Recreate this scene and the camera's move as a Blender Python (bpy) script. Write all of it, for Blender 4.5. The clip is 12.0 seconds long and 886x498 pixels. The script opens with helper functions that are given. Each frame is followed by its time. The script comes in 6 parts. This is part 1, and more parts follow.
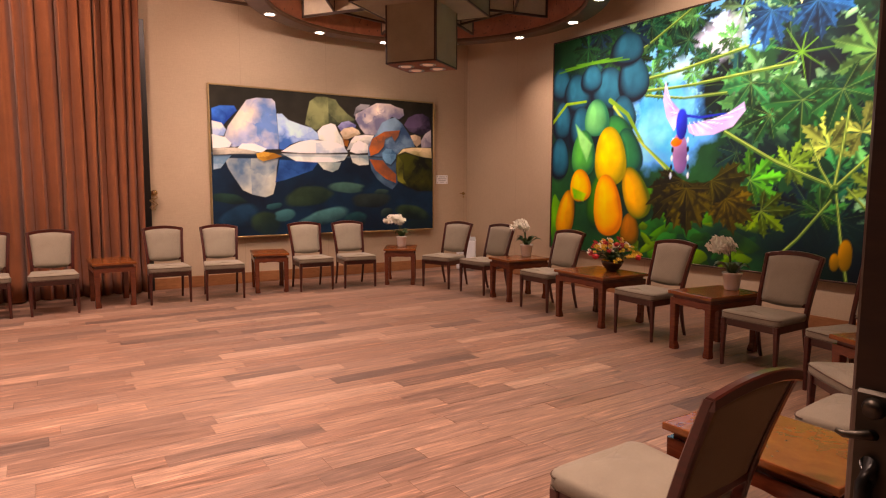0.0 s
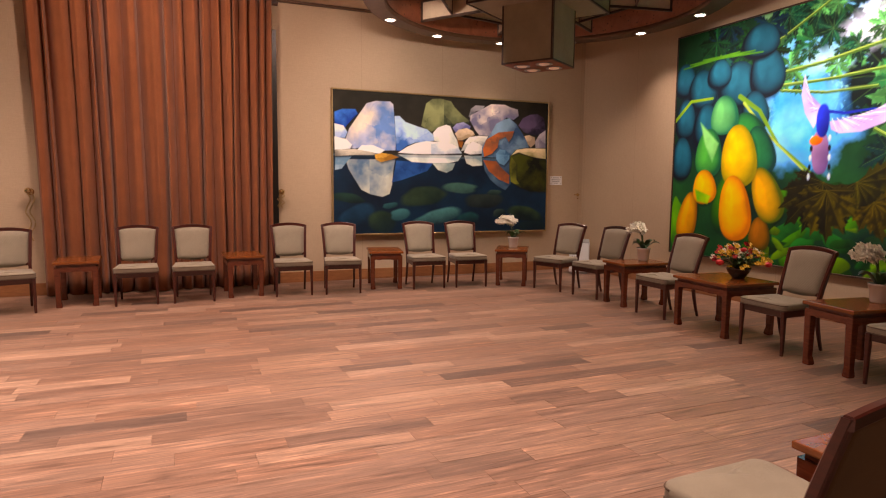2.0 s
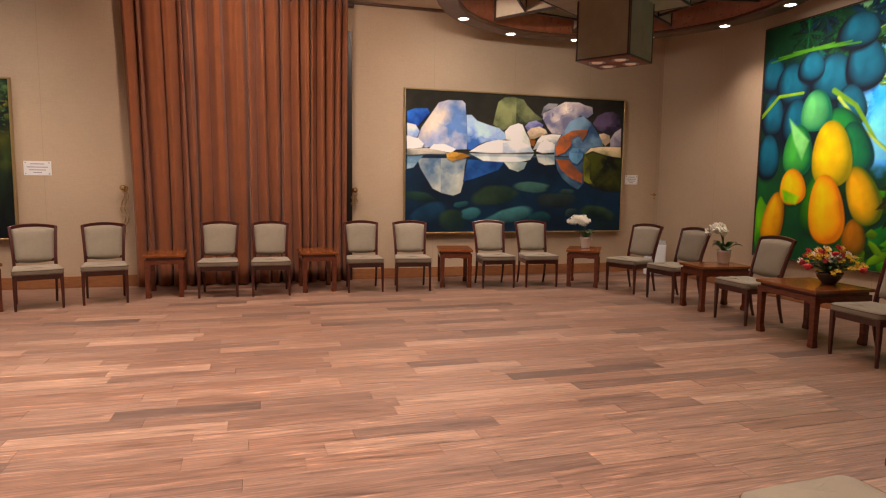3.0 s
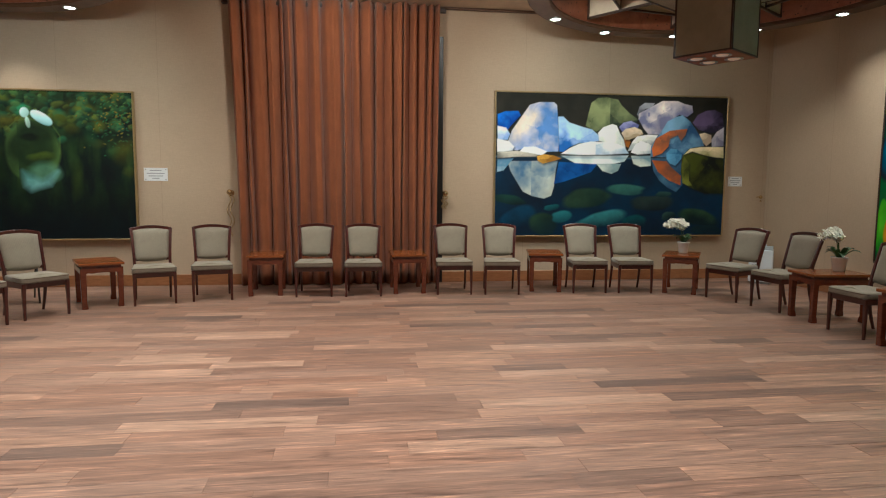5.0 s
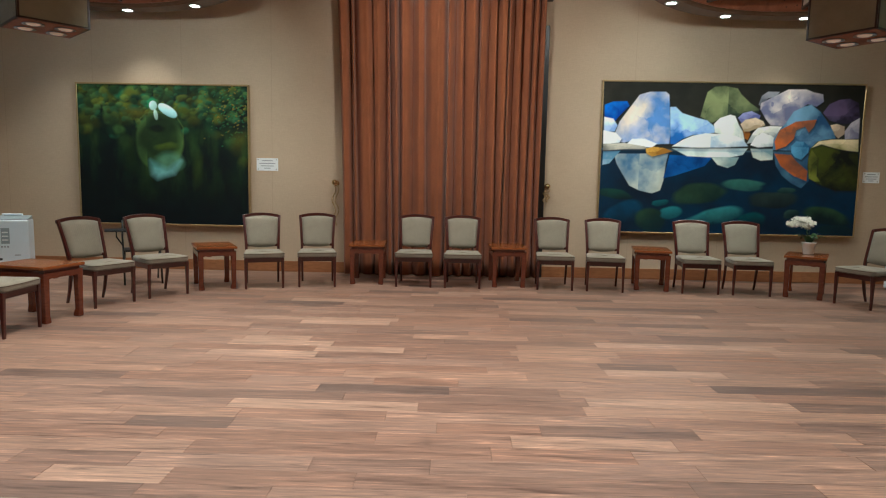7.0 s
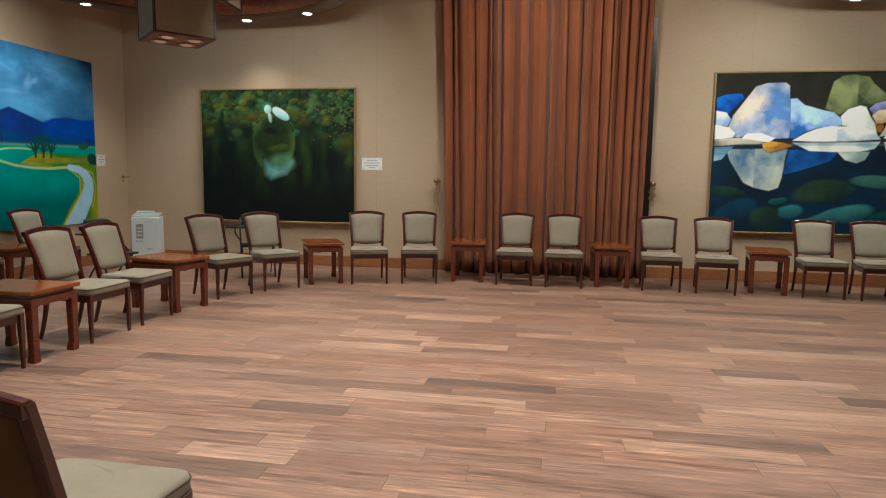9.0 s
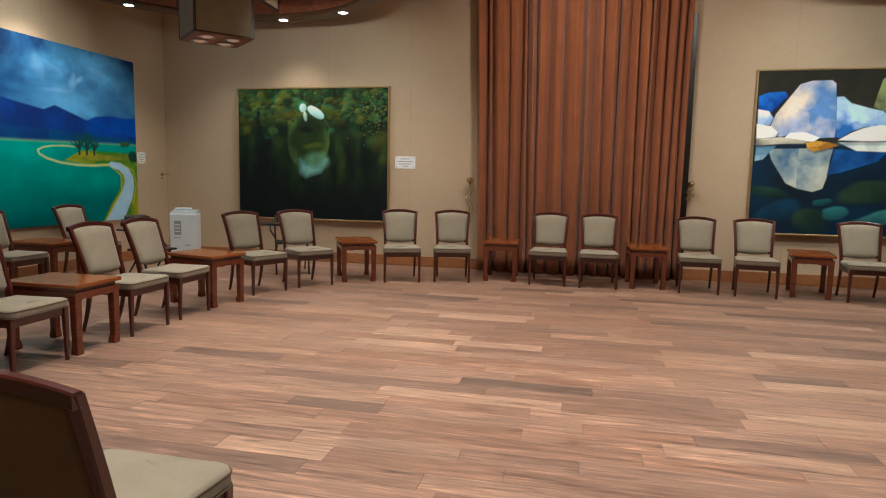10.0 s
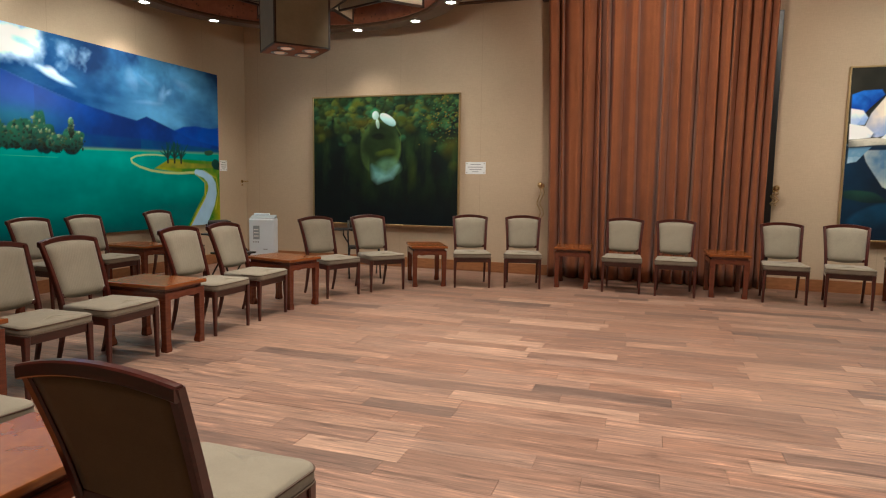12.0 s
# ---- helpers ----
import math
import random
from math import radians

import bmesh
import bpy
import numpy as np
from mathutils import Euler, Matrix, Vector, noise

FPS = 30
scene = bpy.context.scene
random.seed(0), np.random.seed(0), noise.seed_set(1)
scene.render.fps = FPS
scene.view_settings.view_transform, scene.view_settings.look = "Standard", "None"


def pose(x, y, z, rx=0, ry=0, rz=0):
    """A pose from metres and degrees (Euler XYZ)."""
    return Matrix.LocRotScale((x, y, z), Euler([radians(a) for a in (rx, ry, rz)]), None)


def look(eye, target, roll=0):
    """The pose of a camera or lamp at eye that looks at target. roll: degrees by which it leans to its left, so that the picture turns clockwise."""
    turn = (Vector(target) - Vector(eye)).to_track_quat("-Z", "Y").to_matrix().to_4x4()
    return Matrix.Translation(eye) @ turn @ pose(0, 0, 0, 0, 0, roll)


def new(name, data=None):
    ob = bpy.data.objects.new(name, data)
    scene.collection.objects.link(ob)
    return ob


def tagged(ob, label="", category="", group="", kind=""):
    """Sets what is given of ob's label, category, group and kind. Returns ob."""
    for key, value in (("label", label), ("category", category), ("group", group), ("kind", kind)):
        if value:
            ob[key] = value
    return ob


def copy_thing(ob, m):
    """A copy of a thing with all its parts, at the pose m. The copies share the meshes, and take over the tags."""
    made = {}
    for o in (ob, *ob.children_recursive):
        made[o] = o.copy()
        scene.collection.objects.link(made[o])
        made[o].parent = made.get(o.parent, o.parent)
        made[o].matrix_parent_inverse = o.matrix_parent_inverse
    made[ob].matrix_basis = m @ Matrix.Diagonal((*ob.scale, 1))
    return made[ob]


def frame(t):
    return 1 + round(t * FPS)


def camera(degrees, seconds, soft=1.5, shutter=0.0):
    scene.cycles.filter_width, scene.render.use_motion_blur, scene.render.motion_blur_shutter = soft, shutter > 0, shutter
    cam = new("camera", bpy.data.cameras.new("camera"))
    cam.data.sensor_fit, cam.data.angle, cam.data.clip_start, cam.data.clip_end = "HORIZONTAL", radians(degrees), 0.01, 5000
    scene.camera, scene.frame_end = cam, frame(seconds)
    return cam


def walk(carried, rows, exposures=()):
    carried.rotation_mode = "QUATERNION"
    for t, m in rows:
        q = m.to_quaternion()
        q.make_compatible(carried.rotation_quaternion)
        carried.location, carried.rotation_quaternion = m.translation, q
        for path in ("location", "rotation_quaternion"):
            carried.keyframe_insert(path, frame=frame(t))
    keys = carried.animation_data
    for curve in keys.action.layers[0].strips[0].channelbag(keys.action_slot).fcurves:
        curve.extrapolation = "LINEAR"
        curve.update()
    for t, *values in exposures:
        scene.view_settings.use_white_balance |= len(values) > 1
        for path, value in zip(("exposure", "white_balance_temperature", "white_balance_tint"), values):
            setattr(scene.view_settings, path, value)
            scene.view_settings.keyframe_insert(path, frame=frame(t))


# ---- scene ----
cam = camera(70.9, 12.0, 1.1)
PATH = [
    (0, (0.072, -0.078, 1.513), (1.158, 1.589, 1.308), 0.2),
    (0.5, (0.074, -0.076, 1.507), (1.073, 1.644, 1.304), 0.5),
    (1, (0.065, -0.087, 1.506), (0.997, 1.671, 1.304), 0.5),
    (1.5, (0.059, -0.092, 1.504), (0.911, 1.706, 1.302), 0.7),
    (2, (0.068, -0.085, 1.498), (0.839, 1.749, 1.296), 0.5),
    (2.5, (0.076, -0.08, 1.486), (0.734, 1.797, 1.281), 0.4),
    (3, (0.09, -0.083, 1.483), (0.646, 1.828, 1.278), 0.7),
    (5, (0.138, -0.094, 1.48), (0.404, 1.878, 1.283), 0.4),
    (5.5, (0.041, -0.04, 1.463), (0.211, 1.941, 1.253), 0.9),
    (6, (0.008, -0.039, 1.439), (0.115, 1.947, 1.224), 1.0),
    (6.5, (0.044, -0.005, 1.421), (0.082, 1.983, 1.209), 1.1),
    (7, (0.07, 0.01, 1.415), (0.035, 1.998, 1.203), 1.1),
    (9, (-0.031, -0.034, 1.417), (-0.362, 1.926, 1.194), 0.8),
    (9.5, (-0.05, -0.023, 1.411), (-0.427, 1.927, 1.183), 0.7),
    (10, (-0.075, -0.015, 1.406), (-0.5, 1.926, 1.18), 1.1),
    (10.5, (-0.076, -0.035, 1.411), (-0.557, 1.894, 1.197), 1.0),
    (11, (-0.091, -0.033, 1.408), (-0.628, 1.883, 1.199), 0.9),
    (11.5, (-0.09, -0.038, 1.409), (-0.671, 1.864, 1.198), 0.6),
    (12, (-0.117, -0.026, 1.399), (-0.75, 1.86, 1.188), 0.8),
]
# stops, kelvin and tint drift as the clip's camera adapts
LOOKS = [(0.0, 0.05, 7650, 31), (3.0, -0.16, 6700, 12), (5.0, -0.20, 5250, -11), (7.0, -0.22, 5050, -14), (9.0, -0.22, 5400, -11), (12.0, -0.18, 5750, -6)]
walk(cam, [(t, look(eye, target, roll)) for t, eye, target, roll in PATH], LOOKS)

# ---- plan, metres ----
XL, XR, YN, YS, ZC = -7.08, 6.86, 9.53, -0.72, 4.18
# middle, radius and first lamp's angle of each ring; middle and turn of its lantern
RINGS = ((4.29, 6.78, 2.24, 17.0), (-4.52, 6.82, 2.24, 31.0))
LANTERNS = ((4.26, 6.85, 33.7), (-4.42, 6.90, 48.5))
RING_Z = 3.75

# ---- light ----
world = bpy.data.worlds.new("world")
scene.world = world
world.use_nodes = True
world.node_tree.nodes["Background"].inputs[0].default_value = (1.0, 0.85, 0.7, 1)
world.node_tree.nodes["Background"].inputs[1].default_value = 0.01


def lamp(name, kind, m, watts, colour, size=0.1, cone=60.0, blend=0.5):
    data = bpy.data.lights.new(name, kind)
    data.energy, data.color = watts, colour
    if kind == "AREA":
        data.shape, data.size = "DISK", size
    else:
        data.shadow_soft_size = size
    if kind == "SPOT":
        data.spot_size, data.spot_blend = radians(cone), blend
    ob = new(name, data)
    ob.matrix_world = m
    return ob


WARM = (1.0, 0.78, 0.655)
for cx, cy, r, first in RINGS:
    for k in range(12):
        a = radians(30 * k + first)
        x, y = cx + (r - 0.14) * math.cos(a), cy + (r - 0.14) * math.sin(a)
        lamp("downlight_lamp", "SPOT", look((x, y, RING_Z - 0.04), (x, y, 0)), 105 if cx > 0 else 125, WARM, 0.05, 110, 1.0)
# added fill spots at ceiling height, no fittings known, to lift the floor
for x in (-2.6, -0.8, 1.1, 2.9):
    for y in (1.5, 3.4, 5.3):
        lamp("unseen_fill_lamp", "SPOT", look((x, y, ZC - 0.02), (x, y, 0)), 210 if x > 2 else 390, WARM, 0.10, 105, 1.0)
# three more unseen fill spots to brighten the chairs before the curtain
for x in (-1.5, 0.1, 1.6):
    lamp("unseen_fill_lamp", "SPOT", look((x, 7.35, ZC - 0.02), (x, 7.9, 0)), 190, WARM, 0.08, 110, 1.0)
# added fill washes over the curtain wall, then added spots trained on the canvases
for x, watts in ((-2.4, 190), (-0.2, 350), (1.9, 120)):
    lamp("unseen_fill_lamp", "SPOT", look((x, 7.2, ZC - 0.02), (x, 9.5, 2.6)), watts, WARM, 0.10, 125, 1.0)
# fill spots hung in mid-air without fittings, added to brighten canvases and walls
for eye, aim, watts, cone in (((4.6, 2.6, 3.9), (6.85, 2.9, 2.8), 540, 86), ((4.7, 4.4, 3.64), (6.85, 4.5, 2.7), 300, 86), ((5.0, 6.2, 3.62), (6.85, 6.1, 2.4), 170, 86),
                              ((-5.1, 3.9, 3.9), (-7.05, 4.5, 2.7), 400, 80), ((-5.1, 5.8, 3.64), (-7.05, 6.6, 2.5), 210, 80),
                              ((2.0, 6.6, 3.62), (3.9, 9.5, 2.1), 270, 95), ((-2.2, 6.6, 3.62), (-4.4, 9.5, 1.9), 230, 95)):
    lamp("picture_fill", "SPOT", look(eye, aim), watts, (1.0, 0.86, 0.76), 0.06, cone, 1.0)


# ---- materials ----
def material(name):
    m = bpy.data.materials.new(name)
    m.use_nodes = True
    return m, m.node_tree.nodes, m.node_tree.links, m.node_tree.nodes["Principled BSDF"]


def ramp(nodes, stops):
    r = nodes.new("ShaderNodeValToRGB")
    while len(r.color_ramp.elements) < len(stops):
        r.color_ramp.elements.new(0.5)
    for e, (p, col) in zip(r.color_ramp.elements, stops):
        e.position, e.color = p, (*col, 1)
    return r


def coords(nodes, links, scale, kind="Object"):
    t = nodes.new("ShaderNodeTexCoord")
    mp = nodes.new("ShaderNodeMapping")
    mp.inputs["Scale"].default_value = scale
    links.new(t.outputs[kind], mp.inputs[0])
    return mp


def noise_tex(nodes, links, vec, scale, detail=4, rough=0.6, distort=0.0):
    n = nodes.new("ShaderNodeTexNoise")
    n.inputs["Scale"].default_value, n.inputs["Detail"].default_value = scale, detail
    n.inputs["Roughness"].default_value, n.inputs["Distortion"].default_value = rough, distort
    links.new(vec.outputs[0], n.inputs["Vector"])
    return n


def bump(nodes, links, height, strength, distance, bsdf):
    b = nodes.new("ShaderNodeBump")
    b.inputs["Strength"].default_value, b.inputs["Distance"].default_value = strength, distance
    links.new(height, b.inputs["Height"])
    links.new(b.outputs[0], bsdf.inputs["Normal"])


def mix(nodes, links, a, b, fac, mode="MIX"):
    m = nodes.new("ShaderNodeMix")
    m.data_type, m.blend_type = "RGBA", mode
    for sock, v in ((m.inputs["Factor"], fac), (m.inputs["A"], a), (m.inputs["B"], b)):
        if hasattr(v, "links"):
            links.new(v, sock)
        elif isinstance(v, tuple):
            sock.default_value = (*v, 1)
        else:
            sock.default_value = v
    return m.outputs["Result"]


def plain(name, col, rough=0.5, metal=0.0, vary=0.08, scale=6.0, relief=0.0, coat=0.0):
    m, n, l, b = material(name)
    v = coords(n, l, (1, 1, 1))
    t = noise_tex(n, l, v, scale, 5)
    r = ramp(n, ((0.3, tuple(c * (1 - vary) for c in col)), (0.7, tuple(min(1, c * (1 + vary)) for c in col))))
    l.new(t.outputs[0], r.inputs[0])
    l.new(r.outputs[0], b.inputs["Base Color"])
    b.inputs["Roughness"].default_value, b.inputs["Metallic"].default_value = rough, metal
    b.inputs["Coat Weight"].default_value = coat
    b.inputs["Coat Roughness"].default_value = 0.12
    if relief:
        f = noise_tex(n, l, v, scale * 14, 3)
        bump(n, l, f.outputs[0], relief, 0.002, b)
    return m


def wall_paper():
    """Beige woven wall covering with faint upright threads and drop seams."""
    m, n, l, b = material("wall_covering")
    v = coords(n, l, (1, 1, 1))
    big = noise_tex(n, l, v, 0.7, 4)
    r = ramp(n, ((0.3, (0.50, 0.385, 0.265)), (0.7, (0.56, 0.435, 0.305))))
    l.new(big.outputs[0], r.inputs[0])
    fine = coords(n, l, (260, 260, 14))
    t = noise_tex(n, l, fine, 1.0, 3)
    weft = coords(n, l, (14, 14, 300))
    t2 = noise_tex(n, l, weft, 1.0, 2)
    both = mix(n, l, t.outputs[0], t2.outputs[0], 0.5)
    r2 = ramp(n, ((0.35, (0.86, 0.86, 0.86)), (0.65, (1, 1, 1))))
    l.new(both, r2.inputs[0])
    drop = coords(n, l, (1 / 1.36, 1 / 1.36, 0))
    along = n.new("ShaderNodeVectorMath")
    along.operation = "DOT_PRODUCT"
    along.inputs[1].default_value = (1, 1, 0)
    l.new(drop.outputs[0], along.inputs[0])
    part_of = n.new("ShaderNodeMath")
    part_of.operation = "FRACT"
    l.new(along.outputs["Value"], part_of.inputs[0])
    seam = ramp(n, ((0.0, (0.86, 0.85, 0.84)), (0.004, (0.90, 0.89, 0.88)), (0.006, (1, 1, 1)), (0.99, (1, 1, 1))))
    l.new(part_of.outputs[0], seam.inputs[0])
    woven = mix(n, l, r.outputs[0], r2.outputs[0], 1.0, "MULTIPLY")
    l.new(mix(n, l, woven, seam.outputs[0], 1.0, "MULTIPLY"), b.inputs["Base Color"])
    b.inputs["Roughness"].default_value = 0.8
    bump(n, l, both, 0.25, 0.002, b)
    return m


def floor_wood():
    m, n, l, b = material("plank_wood")
    info = n.new("ShaderNodeObjectInfo")
    geo = n.new("ShaderNodeNewGeometry")
    rnd = n.new("ShaderNodeMath")
    rnd.operation = "ADD"
    l.new(info.outputs["Random"], rnd.inputs[0])
    l.new(geo.outputs["Random Per Island"], rnd.inputs[1])
    fr = n.new("ShaderNodeMath")
    fr.operation = "FRACT"
    l.new(rnd.outputs[0], fr.inputs[0])
    base = ramp(n, ((0.0, (0.12, 0.080, 0.065)), (0.12, (0.18, 0.112, 0.085)), (0.35, (0.225, 0.130, 0.092)), (0.6, (0.235, 0.149, 0.113)), (0.88, (0.275, 0.169, 0.121)), (1.0, (0.34, 0.226, 0.168))))
    l.new(fr.outputs[0], base.inputs[0])
    pos = n.new("ShaderNodeVectorMath")
    pos.operation = "ADD"
    l.new(geo.outputs["Position"], pos.inputs[0])
    sh = n.new("ShaderNodeVectorMath")
    sh.operation = "SCALE"
    sh.inputs[0].default_value = (37.0, 19.0, 11.0)
    l.new(fr.outputs[0], sh.inputs["Scale"])
    l.new(sh.outputs[0], pos.inputs[1])
    mp = n.new("ShaderNodeMapping")
    mp.inputs["Scale"].default_value = (1.3, 16, 1)
    l.new(pos.outputs[0], mp.inputs[0])
    g = noise_tex(n, l, mp, 1.6, 6, 0.65, 1.2)
    mp2 = n.new("ShaderNodeMapping")
    mp2.inputs["Scale"].default_value = (1.6, 42, 1)
    l.new(pos.outputs[0], mp2.inputs[0])
    g2 = noise_tex(n, l, mp2, 1.5, 5, 0.65, 1.1)
    r1 = ramp(n, ((0.30, (0.42, 0.38, 0.38)), (0.43, (0.86, 0.85, 0.85)), (0.56, (1.12, 1.08, 1.05)), (0.64, (1.45, 1.36, 1.28)), (0.74, (2.3, 2.1, 1.9))))
    l.new(g.outputs[0], r1.inputs[0])
    r2 = ramp(n, ((0.30, (0.50, 0.48, 0.48)), (0.43, (0.92, 0.92, 0.92)), (0.58, (1.06, 1.06, 1.06)), (0.68, (1.70, 1.64, 1.58))))
    l.new(g2.outputs[0], r2.inputs[0])
    c1 = mix(n, l, base.outputs[0], r1.outputs[0], 1.0, "MULTIPLY")
    c2 = mix(n, l, c1, r2.outputs[0], 1.0, "MULTIPLY")
    l.new(c2, b.inputs["Base Color"])
    ro = ramp(n, ((0.3, (0.36, 0.36, 0.36)), (0.7, (0.52, 0.52, 0.52))))
    l.new(g.outputs[0], ro.inputs[0])
    l.new(ro.outputs[0], b.inputs["Roughness"])
    bump(n, l, g2.outputs[0], 0.12, 0.001, b)
    return m


def stained_wood(name, dark, light, rough=0.28, coat=0.4):
    m, n, l, b = material(name)
    v = coords(n, l, (3, 3, 14))
    t = noise_tex(n, l, v, 3.0, 6, 0.6, 0.6)
    r = ramp(n, ((0.3, dark), (0.7, light)))
    l.new(t.outputs[0], r.inputs[0])
    l.new(r.outputs[0], b.inputs["Base Color"])
    b.inputs["Roughness"].default_value = rough
    b.inputs["Coat Weight"].default_value = coat
    b.inputs["Coat Roughness"].default_value = 0.15
    bump(n, l, t.outputs[0], 0.05, 0.001, b)
    return m


def fabric(name, col, ribs=0.0):
    m, n, l, b = material(name)
    v = coords(n, l, (1, 1, 1))
    big = noise_tex(n, l, v, 5.0, 4)
    r = ramp(n, ((0.3, tuple(c * 0.88 for c in col)), (0.7, tuple(c * 1.08 for c in col))))
    l.new(big.outputs[0], r.inputs[0])
    fv = coords(n, l, (420, 420, 420))
    f = noise_tex(n, l, fv, 1.0, 2)
    r2 = ramp(n, ((0.35, (0.78, 0.78, 0.78)), (0.65, (1.06, 1.06, 1.06))))
    l.new(f.outputs[0], r2.inputs[0])
    l.new(mix(n, l, r.outputs[0], r2.outputs[0], 1.0, "MULTIPLY"), b.inputs["Base Color"])
    b.inputs["Roughness"].default_value = 0.92
    b.inputs["Sheen Weight"].default_value = 0.15
    height = f.outputs[0]
    if ribs:
        w = n.new("ShaderNodeTexWave")
        w.bands_direction = "DIAGONAL"
        w.inputs["Scale"].default_value, w.inputs["Distortion"].default_value = ribs, 1.5
        l.new(v.outputs[0], w.inputs["Vector"])
        height = mix(n, l, f.outputs[0], w.outputs[0], 0.6)
    bump(n, l, height, 0.35, 0.002, b)
    return m


def canvas_paint():
    m, n, l, b = material("oil_paint")
    a = n.new("ShaderNodeVertexColor")
    a.layer_name = "paint"
    l.new(a.outputs[0], b.inputs["Base Color"])
    v = coords(n, l, (1, 1, 1))
    t = noise_tex(n, l, v, 90, 4)
    b.inputs["Roughness"].default_value = 0.7
    b.inputs["Specular IOR Level"].default_value = 0.25
    bump(n, l, t.outputs[0], 0.2, 0.002, b)
    return m


def glow(name, col, strength):
    m, n, l, b = material(name)
    b.inputs["Base Color"].default_value = (*col, 1)
    b.inputs["Emission Color"].default_value = (*col, 1)
    b.inputs["Emission Strength"].default_value = strength
    return m


def burl():
    m, n, l, b = material("perforated_red_wood")
    v = coords(n, l, (1, 1, 1))
    t = noise_tex(n, l, v, 5, 6, 0.7, 0.8)
    r = ramp(n, ((0.3, (0.20, 0.060, 0.028)), (0.7, (0.36, 0.125, 0.06))))
    l.new(t.outputs[0], r.inputs[0])
    vo = n.new("ShaderNodeTexVoronoi")
    vo.inputs["Scale"].default_value = 14
    l.new(v.outputs[0], vo.inputs["Vector"])
    d = ramp(n, ((0.10, (0.25, 0.25, 0.25)), (0.2, (1, 1, 1))))
    l.new(vo.outputs["Distance"], d.inputs[0])
    l.new(mix(n, l, r.outputs[0], d.outputs[0], 1.0, "MULTIPLY"), b.inputs["Base Color"])
    b.inputs["Roughness"].default_value = 0.45
    return m


M_WALL, M_FLOOR = wall_paper(), floor_wood()
M_SUB = plain("subfloor_dark", (0.03, 0.02, 0.015), 0.9)
M_CEIL = plain("ceiling_paint", (0.62, 0.52, 0.40), 0.8, relief=0.1)
M_BASE = stained_wood("baseboard_wood", (0.26, 0.105, 0.04), (0.36, 0.16, 0.065), 0.4, 0.2)
M_CHAIR = stained_wood("mahogany_stain", (0.036, 0.006, 0.004), (0.075, 0.011, 0.007), 0.28, 0.5)
M_TABLE = stained_wood("rosewood_stain", (0.085, 0.017, 0.007), (0.15, 0.033, 0.012), 0.25, 0.45)
# table stain raised towards orange: light caught by the tops is in the colour
M_TOP = stained_wood("tabletop_stain_lit", (0.17, 0.045, 0.010), (0.26, 0.078, 0.016), 0.25, 0.35)
M_SEAT = fabric("seat_fabric", (0.265, 0.232, 0.176))
M_BACK = fabric("back_fabric", (0.29, 0.255, 0.195), 26)
M_PIPE = plain("piping_dark", (0.10, 0.065, 0.045), 0.8)
M_REAR = fabric("rear_fabric", (0.155, 0.112, 0.056))
M_CURTAIN = fabric("curtain_cloth", (0.30, 0.096, 0.034), 60)
M_PAINT = canvas_paint()
M_GOLD = plain("gilt_frame", (0.42, 0.30, 0.14), 0.35, 0.6)
M_DARK = plain("dark_wood_frame", (0.05, 0.025, 0.016), 0.4)
M_BRASS = plain("brass", (0.75, 0.58, 0.30), 0.22, 1.0)
M_BLACK = plain("black_paint", (0.012, 0.012, 0.012), 0.35)
M_WHITE = plain("white_plastic", (0.76, 0.82, 0.87), 0.35, vary=0.02)
M_GREY = plain("grey_plastic", (0.32, 0.36, 0.38), 0.4)
M_CARD = plain("white_card", (0.78, 0.79, 0.80), 0.6, vary=0.02)
M_INK = plain("ink_grey", (0.35, 0.36, 0.38), 0.7)
M_POT = plain("white_glaze", (0.75, 0.73, 0.69), 0.2, vary=0.03, coat=0.5)
M_BOWL = plain("black_glaze", (0.025, 0.016, 0.012), 0.2, coat=0.6)
M_LEAF = plain("leaf_green", (0.035, 0.085, 0.025), 0.4, vary=0.35, scale=9)
M_PETAL = plain("white_petal", (0.82, 0.80, 0.70), 0.6, vary=0.05)
M_RED = plain("red_petal", (0.50, 0.02, 0.025), 0.5, vary=0.3)
M_YEL = plain("yellow_petal", (0.75, 0.50, 0.04), 0.55, vary=0.2)
M_RING = stained_wood("ring_wood", (0.085, 0.040, 0.020), (0.13, 0.065, 0.034), 0.5, 0.1)
M_BURL = burl()
M_SHADE = fabric("lantern_fabric", (0.34, 0.29, 0.19))
M_WEB = fabric("web_fabric", (0.62, 0.50, 0.35))
M_METAL = plain("steel", (0.45, 0.44, 0.42), 0.3, 1.0)
M_DOOR = stained_wood("door_wood", (0.018, 0.009, 0.006), (0.035, 0.018, 0.011), 0.35, 0.2)
M_LIT = glow("lit_lens", (1.0, 0.93, 0.80), 12)
M_LAMPOFF = glow("lantern_bulb", (1.0, 0.72, 0.55), 0.12)


# ---- mesh helpers ----
def obj(name, bm, mat, parent=None, label="", smooth=False):
    me = bpy.data.meshes.new(name)
    bm.normal_update()
    bm.to_mesh(me)
    bm.free()
    for mm in (mat if isinstance(mat, (list, tuple)) else [mat]):
        me.materials.append(mm)
    if smooth:
        for p in me.polygons:
            p.use_smooth = True
    ob = new(name, me)
    if parent:
        ob.parent = parent
    if label:
        ob["label"] = label
    return ob


def part(name, bm, mat, parent, label="", smooth=False):
    return obj(name, bm, mat, parent, label, smooth)


